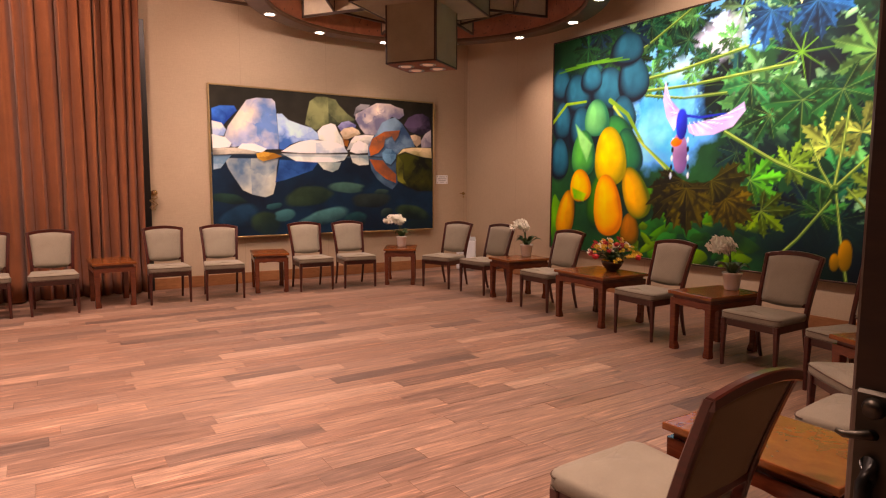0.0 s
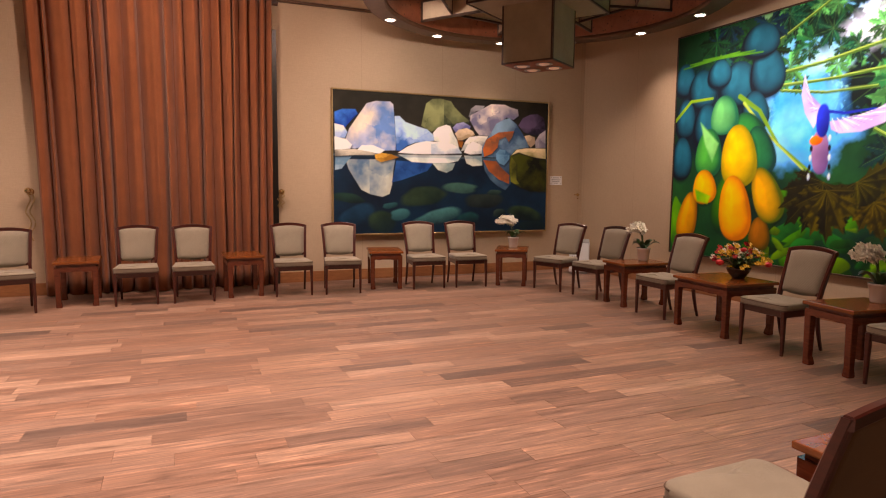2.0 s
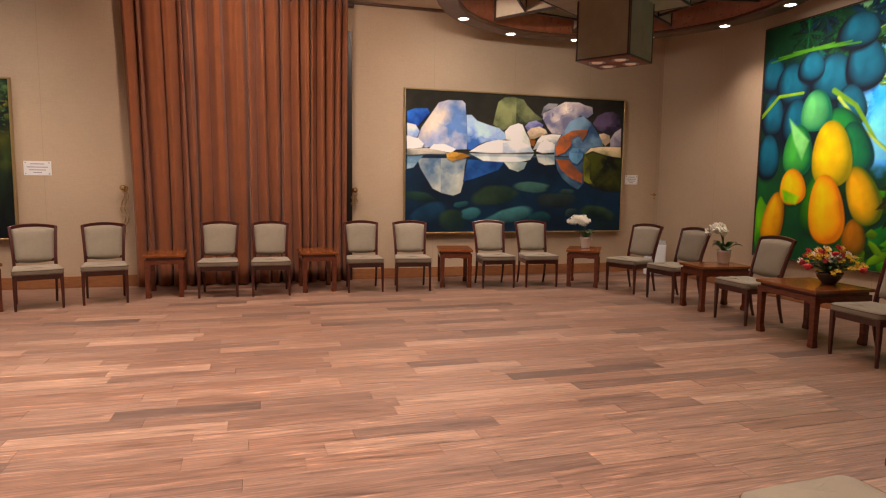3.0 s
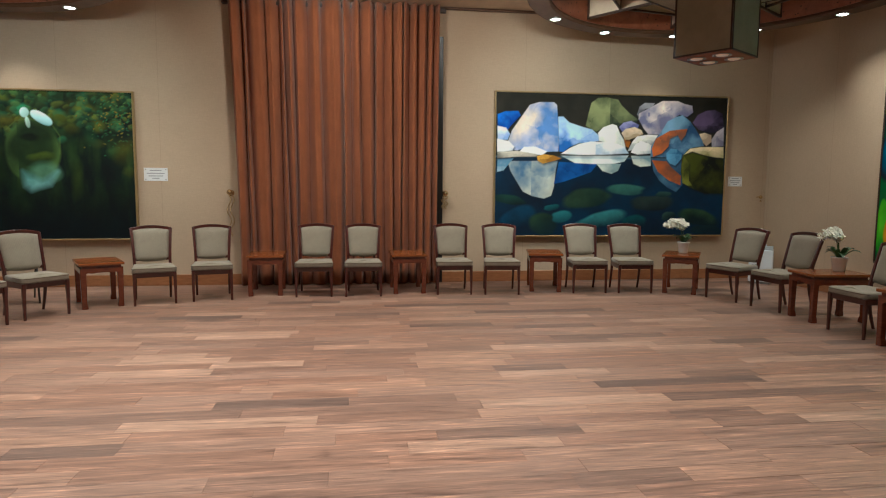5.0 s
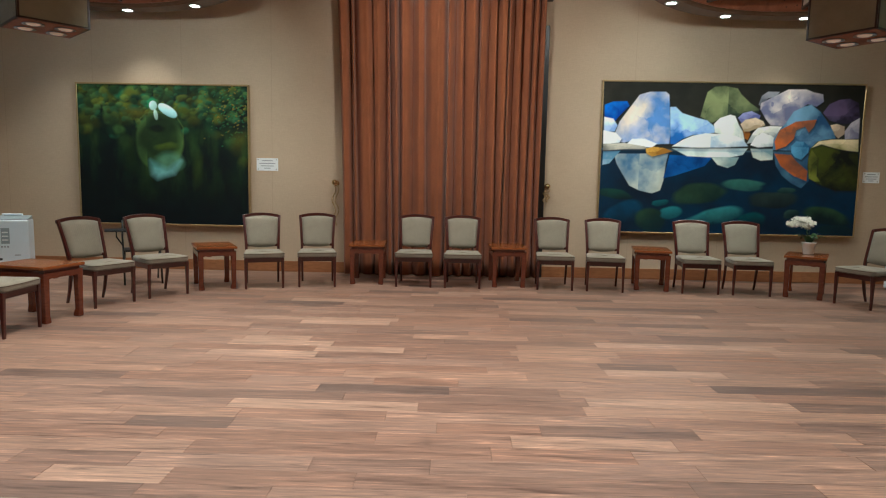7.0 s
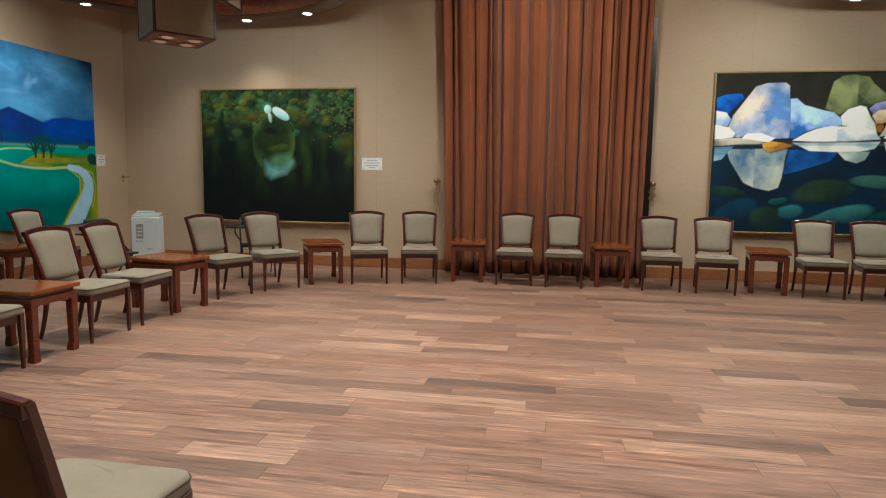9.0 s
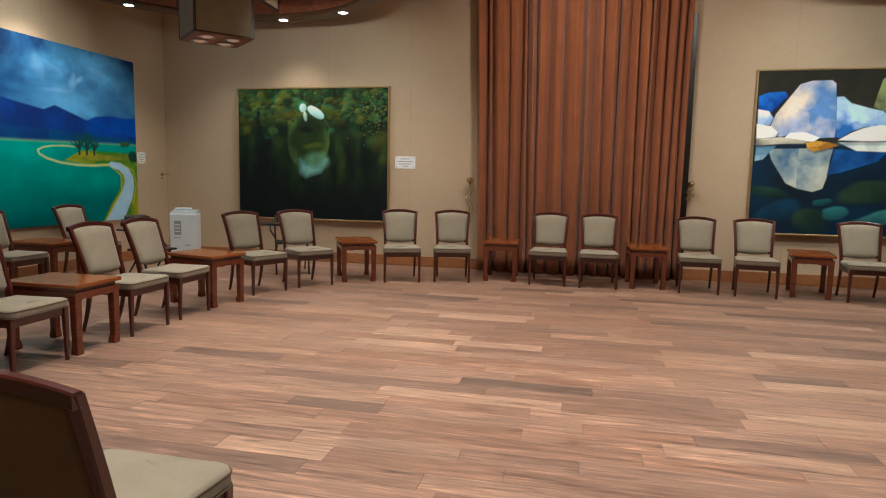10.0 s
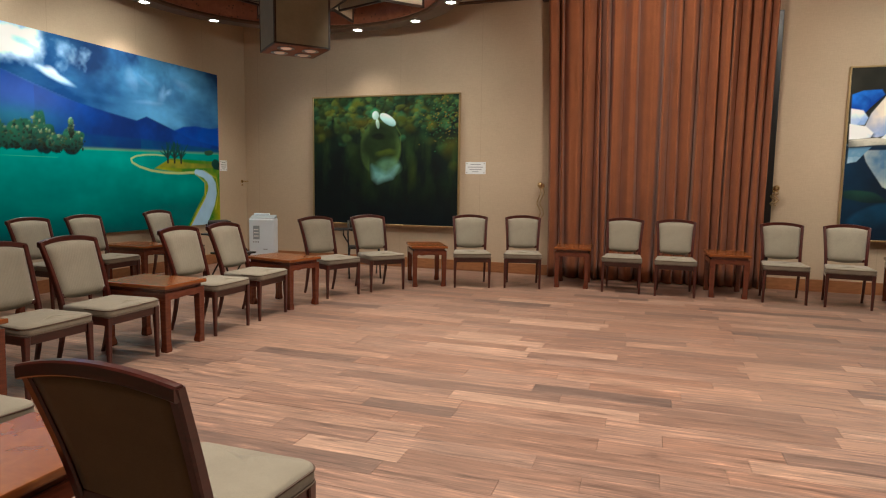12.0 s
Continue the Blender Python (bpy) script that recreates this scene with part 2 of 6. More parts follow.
def box(bm, x0, x1, y0, y1, z0, z1, bevel=0.0, seg=1):
    vs = [bm.verts.new((x, y, z)) for z in (z0, z1) for y in (y0, y1) for x in (x0, x1)]
    fs = [bm.faces.new([vs[i] for i in f]) for f in ((0, 2, 3, 1), (4, 5, 7, 6), (0, 1, 5, 4), (2, 6, 7, 3), (0, 4, 6, 2), (1, 3, 7, 5))]
    if bevel:
        es = list({e for f in fs for e in f.edges})
        bmesh.ops.bevel(bm, geom=es, offset=bevel, segments=seg, affect="EDGES", profile=0.6)
    return bm


def loft(bm, sections, close=True):
    """Quads between loops of points, with end caps."""
    rings = [[bm.verts.new(p) for p in s] for s in sections]
    n = len(rings[0])
    for a, b in zip(rings, rings[1:]):
        for i in range(n):
            bm.faces.new((a[i], a[(i + 1) % n], b[(i + 1) % n], b[i]))
    if close:
        bm.faces.new(list(reversed(rings[0])))
        bm.faces.new(rings[-1])
    return bm


def bar(bm, spine, w, d, axis=0, bevel=0.006):
    """A chamfered rectangular member along spine points. axis 0: w runs along x, d along y; 1: w runs along y, d along z."""
    secs = []
    for k, p in enumerate(spine):
        ww = w[k] if isinstance(w, (list, tuple)) else w
        dd = d[k] if isinstance(d, (list, tuple)) else d
        a, b, c = ww / 2, dd / 2, bevel
        pr = ((-a + c, -b), (a - c, -b), (a, -b + c), (a, b - c), (a - c, b), (-a + c, b), (-a, b - c), (-a, -b + c))
        if axis == 0:
            secs.append([(p[0] + u, p[1] + v, p[2]) for u, v in pr])
        else:
            secs.append([(p[0], p[1] + u, p[2] + v) for u, v in pr])
    return loft(bm, secs)


def tube(bm, spine, r, n=8):
    secs = []
    for k, p in enumerate(spine):
        a = Vector(spine[max(k - 1, 0)])
        b = Vector(spine[min(k + 1, len(spine) - 1)])
        d = (b - a).normalized()
        u = d.orthogonal().normalized() if abs(d.z) > 0.99 else d.cross(Vector((0, 0, 1))).normalized()
        w = d.cross(u)
        rr = r[k] if isinstance(r, (list, tuple)) else r
        secs.append([Vector(p) + (u * math.cos(2 * math.pi * i / n) + w * math.sin(2 * math.pi * i / n)) * rr for i in range(n)])
    return loft(bm, secs)


def turned(bm, profile, n=24):
    """A turned solid round z from (radius, height) pairs."""
    return loft(bm, [[(r * math.cos(2 * math.pi * i / n), r * math.sin(2 * math.pi * i / n), z) for i in range(n)] for r, z in profile])


def ball(bm, c, r, sub=2, squash=(1, 1, 1)):
    m = Matrix.Translation(c) @ Matrix.Diagonal((*[r * s for s in squash], 1))
    bmesh.ops.create_icosphere(bm, subdivisions=sub, radius=1, matrix=m)
    return bm


def thing(name, label, category, group=""):
    return tagged(new(name), label, category, group)


def structure(name, bm, mat, label, smooth=False):
    return tagged(obj(name, bm, mat, None, "", smooth), label, "", "", "structure")


B = bmesh.new

# ---- shell of the room ----
T = 0.2
structure("floor", box(B(), XL - T, XR + T, YS - T - 1.5, YN + T, -0.12, -0.022), M_SUB, "dark bed under the plank floor")
structure("wall_north", box(B(), XL - T, XR + T, YN, YN + T, -0.02, ZC + 0.5), M_WALL, "beige woven wall covering behind the curtain")
structure("wall_east", box(B(), XR, XR + T, YS - T, YN, -0.02, ZC + 0.5), M_WALL, "beige woven wall covering behind the fruit painting")
structure("wall_west", box(B(), XL - T, XL, YS - T, YN, -0.02, ZC + 0.5), M_WALL, "beige woven wall covering behind the field painting")
bm = B()
box(bm, XL, -0.95, YS - T, YS, -0.02, ZC + 0.5)
box(bm, 0.97, XR, YS - T, YS, -0.02, ZC + 0.5)
box(bm, -0.95, 0.97, YS - T, YS, 2.2, ZC + 0.5)
structure("wall_south", bm, M_WALL, "beige wall with the open doorway")
structure("wall_passage", box(B(), -2.0, 2.0, YS - T - 1.5, YS - T - 1.4, -0.02, 3.0), M_WALL, "plain beige wall of the passage outside")


def ceiling():
    """Flat ceiling with a round opening over each ring."""
    bm = B()
    step = 96
    x0, x1, y0, y1 = XL - T, XR + T, YS - T, YN + T
    mid = 0.5 * (RINGS[0][0] + RINGS[1][0])
    for cx, cy, r, first in RINGS:
        bx0, bx1 = (mid, x1) if cx > mid else (x0, mid)
        inner, outer = [], []
        for k in range(step):
            a = 2 * math.pi * k / step
            c, s = math.cos(a), math.sin(a)
            inner.append(bm.verts.new((cx + (r - 0.26) * c, cy + (r - 0.26) * s, ZC)))
            f = min((bx1 - cx) / c if c > 1e-9 else 1e9, (bx0 - cx) / c if c < -1e-9 else 1e9,
                    (y1 - cy) / s if s > 1e-9 else 1e9, (y0 - cy) / s if s < -1e-9 else 1e9)
            outer.append(bm.verts.new((cx + f * c, cy + f * s, ZC)))
        for k in range(step):
            j = (k + 1) % step
            bm.faces.new((inner[k], inner[j], outer[j], outer[k]))
        for px in (bx0, bx1):
            for py in (y0, y1):
                near = sorted(outer, key=lambda v: (v.co.x - px) ** 2 + (v.co.y - py) ** 2)[:2]
                try:
                    bm.faces.new((near[0], near[1], bm.verts.new((px, py, ZC))))
                except ValueError:
                    pass
    return structure("ceiling", bm, M_CEIL, "cream ceiling with two round coffers")


ceiling()
structure("roof_slab", box(B(), XL - T, XR + T, YS - T - 1.6, YN + T, ZC + 0.95, ZC + 1.1), M_CEIL, "plain slab over the coffers")
bm = B()
for seg in ((XL + 0.02, XR - 0.02, YN - 0.07, YN - 0.002),):
    box(bm, seg[0], seg[1], seg[2], seg[3], ZC - 0.035, ZC - 0.003, 0.006)
structure("trim_cornice", bm, M_RING, "narrow dark wood cornice along the ceiling")


def skirting(x0, x1, y0, y1, name):
    bm = B()
    box(bm, x0, x1, y0, y1, 0.002, 0.165, 0.004)
    structure(name, bm, M_BASE, "varnished brown wooden baseboard")


skirting(XL + 0.02, -1.62, YN - 0.02, YN - 0.001, "baseboard")
skirting(1.34, XR - 0.02, YN - 0.02, YN - 0.001, "baseboard")
skirting(XL + 0.001, XL + 0.02, YS + 0.02, YN - 0.02, "baseboard")
skirting(XR - 0.02, XR - 0.001, YS + 0.02, YN - 0.02, "baseboard")


# ---- round coffers with their lanterns ----
def coffer(cx, cy, r, first):
    n = 72
    bm = B()
    prof = ((r, RING_Z + 0.02), (r, RING_Z - 0.0), (r - 0.02, RING_Z - 0.02), (r - 0.26, RING_Z - 0.02), (r - 0.28, RING_Z), (r - 0.28, RING_Z + 0.03))
    rings = [[bm.verts.new((rr * math.cos(2 * math.pi * i / n), rr * math.sin(2 * math.pi * i / n), z)) for i in range(n)] for rr, z in prof]
    for a, b in zip(rings, rings[1:] + rings[:1]):
        for i in range(n):
            bm.faces.new((a[i], b[i], b[(i + 1) % n], a[(i + 1) % n]))
    ring = thing("ceiling_ring", "round dark wooden ceiling ring with recessed lights", "ceiling ring", "ceiling rings")
    ring.location = (cx, cy, 0)
    part("soffit", bm, M_RING, ring, smooth=False)
    bm = B()
    for rr0, rr1, z0, z1 in ((r - 0.005, r - 0.03, RING_Z + 0.02, ZC + 0.06),):
        rows = [[bm.verts.new((q * math.cos(2 * math.pi * i / n), q * math.sin(2 * math.pi * i / n), z)) for i in range(n)] for q, z in ((rr0, z0), (rr0, z1), (rr1, z1), (rr1, z0))]
        for a, b in zip(rows, rows[1:] + rows[:1]):
            for i in range(n):
                bm.faces.new((a[i], a[(i + 1) % n], b[(i + 1) % n], b[i]))
    part("outer_band", bm, M_RING, ring, "dark brown outer band", True)
    bm = B()
    rows = [[bm.verts.new((q * math.cos(2 * math.pi * i / n), q * math.sin(2 * math.pi * i / n), z)) for i in range(n)]
            for q, z in ((r - 0.28, RING_Z + 0.03), (r - 0.30, RING_Z + 0.3), (r - 0.36, ZC + 0.45), (r - 0.38, ZC + 0.45), (r - 0.32, RING_Z + 0.3), (r - 0.30, RING_Z + 0.03))]
    for a, b in zip(rows, rows[1:] + rows[:1]):
        for i in range(n):
            bm.faces.new((a[i], b[i], b[(i + 1) % n], a[(i + 1) % n]))
    part("inner_band", bm, M_BURL, ring, "perforated reddish wooden inner band", True)
    bm = B()
    turned(bm, ((0.0, ZC + 0.45), (r - 0.37, ZC + 0.45), (r - 0.37, ZC + 0.47), (0.0, ZC + 0.47)), n)
    part("coffer_panel", bm, M_CEIL, ring, "cream panel closing the coffer")
    for k in range(12):
        a = radians(30 * k + first)
        bm = B()
        turned(bm, ((0.0, 0.02), (0.075, 0.02), (0.085, 0.006), (0.085, 0.0), (0.066, 0.0), (0.06, 0.006), (0.0, 0.006)), 20)
        d = part("downlight", bm, M_METAL, ring, "", True)
        d.location = ((r - 0.14) * math.cos(a), (r - 0.14) * math.sin(a), RING_Z - 0.029)
        bm = B()
        turned(bm, ((0.0, 0.003), (0.062, 0.003), (0.062, 0.0005), (0.0, 0.0005)), 20)
        part("lens", bm, M_LIT, d, "lit white lens", True)


def frame_panel(bm_f, bm_c, p, q, z0, z1, w=0.03):
    """An upright framed cloth panel from p to q; thin dark bars round cloth."""
    p, q = Vector(p), Vector(q)
    d = (q - p).normalized()
    nrm = Vector((-d.y, d.x)) * w / 2
    for (a, b, c0, c1) in ((p, p + d * w, z0, z1), (q - d * w, q, z0, z1), (p, q, z0, z0 + w), (p, q, z1 - w, z1)):
        loft(bm_f, [[(a.x - nrm.x, a.y - nrm.y, z) , (b.x - nrm.x, b.y - nrm.y, z), (b.x + nrm.x, b.y + nrm.y, z), (a.x + nrm.x, a.y + nrm.y, z)] for z in (c0, c1)])
    n2 = nrm * 0.3
    loft(bm_c, [[(p.x - n2.x, p.y - n2.y, z), (q.x - n2.x, q.y - n2.y, z), (q.x + n2.x, q.y + n2.y, z), (p.x + n2.x, p.y + n2.y, z)] for z in (z0 + 0.01, z1 - 0.01)])


def lantern(cx, cy, r, turn):
    t = thing("pendant_lantern", "square fabric-sided pendant lantern in a dark metal frame", "pendant lamp", "pendant lanterns")
    t.matrix_basis = pose(cx, cy, 0, 0, 0, turn)
    h, zb, zt = 0.335, 3.0, RING_Z + 0.02
    cs = ((-h, -h), (h, -h), (h, h), (-h, h))
    for a, b in zip(cs, cs[1:] + cs[:1]):
        f, c = B(), B()
        frame_panel(f, c, a, b, zb, zt, 0.018)
        s = part("side_panel", c, M_SHADE, t, "translucent olive fabric panel")
        part("panel_frame", f, M_DARK, s, "thin dark frame")
    bm = B()
    box(bm, -h + 0.01, h - 0.01, -h + 0.01, h - 0.01, zb - 0.004, zb + 0.016, 0.003)
    part("bottom_plate", bm, M_BURL, t, "reddish wooden bottom plate")
    for x in (-0.15, 0.15):
        for y in (-0.15, 0.15):
            bm = B()
            turned(bm, ((0.085, 0.0), (0.10, -0.004), (0.105, -0.012), (0.09, -0.012), (0.08, -0.004)), 20)
            s = part("lamp_rim", bm, M_METAL, t, "", True)
            s.location = (x, y, zb - 0.002)
            bm = B()
            ball(bm, (0, 0, -0.006), 0.07, 2, (1, 1, 0.25))
            part("bulb", bm, M_LAMPOFF, s, "dimly lit reflector bulb", True)
    bm = B()
    tube(bm, ((0, 0, RING_Z - 0.03), (0, 0, ZC + 0.2), (0, 0, ZC + 0.455)), 0.02, 10)
    part("hanging_rod", bm, M_DARK, t, "dark metal hanging rod", True)
    # wide upper tray and the spokes that reach the ring
    h2 = 0.66
    cs = ((-h2, -h2), (h2, -h2), (h2, h2), (-h2, h2))
    for a, b in zip(cs, cs[1:] + cs[:1]):
        f, c = B(), B()
        frame_panel(f, c, a, b, RING_Z - 0.05, RING_Z + 0.30, 0.022)
        s = part("tray_side", c, M_SHADE, t, "olive fabric tray side")
        part("panel_frame", f, M_DARK, s, "thin dark frame")
    bm = B()
    box(bm, -h2 + 0.02, h2 - 0.02, -h2 + 0.02, h2 - 0.02, RING_Z - 0.045, RING_Z - 0.035)
    part("tray_bottom", bm, M_SHADE, t, "olive fabric tray bottom")
    rr = r - 0.31
    for k in range(8):
        a = math.pi / 4 * k
        p = Vector((math.cos(a), math.sin(a)))
        f, c = B(), B()
        s0 = p * (h2 * (1.0 if k % 2 == 0 else 1.38))
        frame_panel(f, c, s0, p * rr, RING_Z + 0.03, RING_Z + 0.32, 0.03)
        s = part("spoke_panel", c, M_WEB, t, "cream fabric spoke panel")
        part("spoke_frame", f, M_DARK, s, "dark metal spoke frame")
        nx = math.pi / 4 * (k + 1)
        f, c = B(), B()
        frame_panel(f, c, p * 1.3, Vector((math.cos(nx), math.sin(nx))) * 1.3, RING_Z + 0.06, RING_Z + 0.30, 0.026)
        s = part("web_panel", c, M_WEB, t, "cream fabric web panel")
        part("web_frame", f, M_DARK, s, "dark metal frame")


for (cx, cy, r, first), (lx, ly, turn) in zip(RINGS, LANTERNS):
    coffer(cx, cy, r, first)
    lantern(lx, ly, r - 0.12, turn)


# ---- curtain ----
def curtain():
    t = thing("curtain", "rust brown floor-length pleated curtain, drawn shut", "curtain")
    # where the cloth turns back between one pleat and the next, as shares of its width
    creases = (-0.010, 0.055, 0.076, 0.160, 0.226, 0.247, 0.290, 0.360, 0.425, 0.525, 0.571, 0.612, 0.680, 0.734, 0.770, 0.820, 0.856, 0.892, 0.942, 0.978, 1.008)
    deep = (0.9, 1.1, 1.0, 0.5, 1.2, 0.9, 0.9, 1.0, 1.2, 1.1, 0.9, 0.8, 1.3, 1.0, 0.9, 1.2, 0.9, 1.0, 1.2, 1.0, 0.9)
    n, rows = 720, 18
    bm = B()
    grid = []
    for j in range(rows + 1):
        v = j / rows
        z = 0.015 + v * (ZC - 0.025)
        x0, x1 = -1.60 - 0.10 * v ** 1.3, 1.30 + 0.045 * v ** 1.3
        cs = [c + 0.006 * math.sin(4.1 * k + 2.6 * v) * (1.3 - v) for k, c in enumerate(creases)]
        row = []
        for i in range(n + 1):
            u = i / n
            k = max(q for q in range(len(cs) - 1) if cs[q] <= u or q == 0)
            w = cs[k + 1] - cs[k]
            q = min(1.0, max(0.0, (u - cs[k]) / w))
            bulge = (0.075 + 0.55 * w) * math.sin(math.pi * q) ** 0.6 * (1 + 0.25 * math.sin(5 * k + 2 * v))
            back = 0.075 * (deep[k] * (1 - q) ** 5 + deep[k + 1] * q ** 5)
            y = 9.42 - bulge + back + 0.010 * noise.noise((u * 11, v * 3.5, 0.5)) + 0.010 * math.sin(2 * math.pi * q * (1 + int(w * 22)) + k) * math.sin(math.pi * q)
            lean = 0.030 * math.sin(math.pi * q) * (1 if k % 3 else -0.8) * min(1.0, 8 * u * (1 - u))
            row.append((x0 + (x1 - x0) * u + lean, y, z))
        grid.append(row)
    front = [[bm.verts.new(p) for p in row] for row in grid]
    for a, b in zip(front, front[1:]):
        for i in range(n):
            bm.faces.new((a[i], a[i + 1], b[i + 1], b[i]))
    cloth = part("cloth", bm, M_CURTAIN, t, "", True)
    md = cloth.modifiers.new("thickness", "SOLIDIFY")
    md.thickness = 0.004
    bm = B()
    box(bm, -1.80, 1.45, 9.44, YN - 0.002, ZC - 0.09, ZC - 0.04, 0.004)
    part("track", bm, M_DARK, t, "dark curtain track")


curtain()
bm = B()
box(bm, 1.33, 1.415, YN - 0.06, YN - 0.002, 0.0, 3.74, 0.004)
structure("trim_window_edge", bm, M_BLACK, "black upright frame edge beside the curtain")


def tieback(x, rope):
    t = thing("curtain_hook", "polished brass curtain hook with a ball finial", "hook", "curtain hooks")
    t.location = (x, YN, 1.375)
    bm = B()
    turned(bm, ((0.0, 0.012), (0.035, 0.012), (0.045, 0.004), (0.045, 0.001), (0.0, 0.001)), 20)
    bmesh.ops.rotate(bm, verts=bm.verts, matrix=Matrix.Rotation(radians(90), 3, "X"))
    part("plate", bm, M_BRASS, t, "", True)
    bm = B()
    tube(bm, ((0, -0.005, 0), (0, -0.06, 0), (0, -0.12, 0.01)), (0.012, 0.010, 0.012), 12)
    part("stem", bm, M_BRASS, t, "", True)
    bm = B()
    ball(bm, (0, -0.14, 0.015), 0.042, 2)
    part("finial", bm, M_BRASS, t, "", True)
    bm = B()
    n = 24
    for s in ((-0.025, 0.0), (0.02, 0.05)):
        pts = [(s[0] + 0.028 * math.sin(4 * math.pi * k / n), -0.06 - 0.01 * math.cos(5 * k), -0.02 - rope * k / n) for k in range(n + 1)]
        tube(bm, pts, 0.009, 6)
    part("rope", bm, M_GOLD, t, "hanging gold twisted tieback rope", True)


tieback(1.45, 0.2)
tieback(-1.745, 0.62)


# ---- chairs ----
def cushion(bm, outline, z0, z1, r, crown):
    """A soft slab over an outline, rounded at its edges and crowned on top."""
    cx = sum(p[0] for p in outline) / len(outline)
    cy = sum(p[1] for p in outline) / len(outline)

    def ring(inset, z):
        out = []
        for x, y in outline:
            d = Vector((cx - x, cy - y))
            k = min(1.0, inset / max(d.length, 1e-6))
            out.append((x + d.x * k, y + d.y * k, z))
        return out
    secs = [ring(r, z0), ring(r * 0.3, z0 + r * 0.3), ring(0, z0 + r), ring(0, z1 - r), ring(r * 0.3, z1 - r * 0.3), ring(r, z1)]
    for k in range(1, 5):
        secs.append(ring(r + k * 0.045, z1 + crown * (1 - (1 - k / 5) ** 2)))
    loft(bm, secs)


def chair():
    t = thing("side_chair", "mahogany-framed side chair with beige upholstered seat and back", "chair", "chairs round the room")
    # seat, wider in front with rounded front corners
    wf, wb, yf, yb = 0.255, 0.225, 0.255, -0.20
    rc = 0.05
    out = [(-wb, yb), (wb, yb)]
    for k in range(6):
        a = k / 5 * math.pi / 2
        out.append((wf - rc + rc * math.cos(a), yf - rc + rc * math.sin(a)))
    out.append((0.0, yf + 0.008))
    for k in range(6):
        a = math.pi / 2 + k / 5 * math.pi / 2
        out.append((-wf + rc + rc * math.cos(a), yf - rc + rc * math.sin(a)))
    out.append((-0.5 * (wf + wb), 0.02))
    out.insert(2, (0.5 * (wf + wb), 0.02))
    bm = B()
    cushion(bm, out, 0.405, 0.472, 0.02, 0.016)
    s = part("seat", bm, M_SEAT, t, "beige upholstered seat", True)
    bm = B()
    for z in (0.457, 0.412):
        pts = [(x * 1.0, y, z) for x, y in out[2:-1]]
        tube(bm, pts, 0.004, 6)
    part("piping", bm, M_PIPE, s, "dark seat piping", True)
    # apron rails
    bm = B()
    box(bm, -0.225, 0.225, 0.205, 0.228, 0.345, 0.408, 0.004)
    box(bm, -0.205, 0.205, -0.215, -0.195, 0.345, 0.408, 0.004)
    for s in (-1, 1):
        bm.verts.ensure_lookup_table()
        loft(bm, [[(s * 0.212 - 0.011, -0.20, z), (s * 0.212 + 0.011, -0.20, z), (s * 0.228 + 0.011, 0.21, z), (s * 0.228 - 0.011, 0.21, z)] for z in (0.347, 0.406)])
    part("seat_frame", bm, M_CHAIR, t)
    # front legs, tapered
    for s in (-1, 1):
        bm = B()
        bar(bm, ((s * 0.232, 0.222, 0.0), (s * 0.232, 0.222, 0.20), (s * 0.228, 0.222, 0.405)), (0.026, 0.033, 0.042), (0.026, 0.033, 0.042), 0, 0.005)
        part("leg", bm, M_CHAIR, t)
    # rear posts: leg and stile in one bent piece

    def rake(z):
        return -0.215 - (0.085 * ((0.40 - z) / 0.40) ** 1.6 if z < 0.4 else 0.16 * ((z - 0.40) / 0.53) ** 1.25)
    for s in (-1, 1):
        bm = B()
        zs = (0.0, 0.1, 0.2, 0.3, 0.4, 0.5, 0.6, 0.7, 0.8, 0.87, 0.918)
        bar(bm, [(s * (0.208 + 0.028 * max(0, (z - 0.4) / 0.5) ** 1.5), rake(z), z) for z in zs], [0.026 + 0.008 * min(1, z / 0.4) for z in zs],
            [0.028 + 0.016 * min(1, z / 0.4) - 0.008 * max(0, (z - 0.5) / 0.4) for z in zs], 0, 0.006)
        part("leg", bm, M_CHAIR, t, "bent rear post")
    # arched crest rail
    bm = B()
    spine = []
    for k in range(25):
        u = -1 + 2 * k / 24
        z = 0.905 + 0.034 * (1 - u * u)
        spine.append((u * 0.250, rake(0.92) - 0.004 - 0.012 * (1 - u * u), z))
    bar(bm, spine, 0.032, 0.040, 1, 0.005)
    part("crest_rail", bm, M_CHAIR, t)
    bm = B()
    bar(bm, [(-0.205, rake(0.535), 0.525), (0, rake(0.535) - 0.008, 0.525), (0.205, rake(0.535), 0.525)], 0.028, 0.036, 1, 0.006)
    part("lower_rail", bm, M_CHAIR, t)
    # upholstered back: padded front, flat rear
    bm = B()
    nx, nz = 12, 12
    front, rear = [], []
    for j in range(nz + 1):
        v = j / nz
        fr, re = [], []
        for i in range(nx + 1):
            u = -1 + 2 * i / nx
            zb = 0.515 - 0.022 * (1 - u * u)
            zt = 0.893 + 0.030 * (1 - u * u)
            z = zb + (zt - zb) * v
            w = 0.195 + 0.026 * max(0, (z - 0.5) / 0.42) ** 1.5
            edge = (max(0.0, 1 - abs(u) ** 8)) * (max(0.0, 1 - abs(2 * v - 1) ** 8))
            fr.append(bm.verts.new((u * w, rake(z) + 0.006 + 0.036 * edge ** 0.5 * (0.8 + 0.2 * math.cos(u * 1.6)) - 0.012 * (1 - u * u), z)))
            re.append(bm.verts.new((u * w, rake(z) - 0.010 - 0.010 * (1 - u * u), z)))
        front.append(fr)
        rear.append(re)
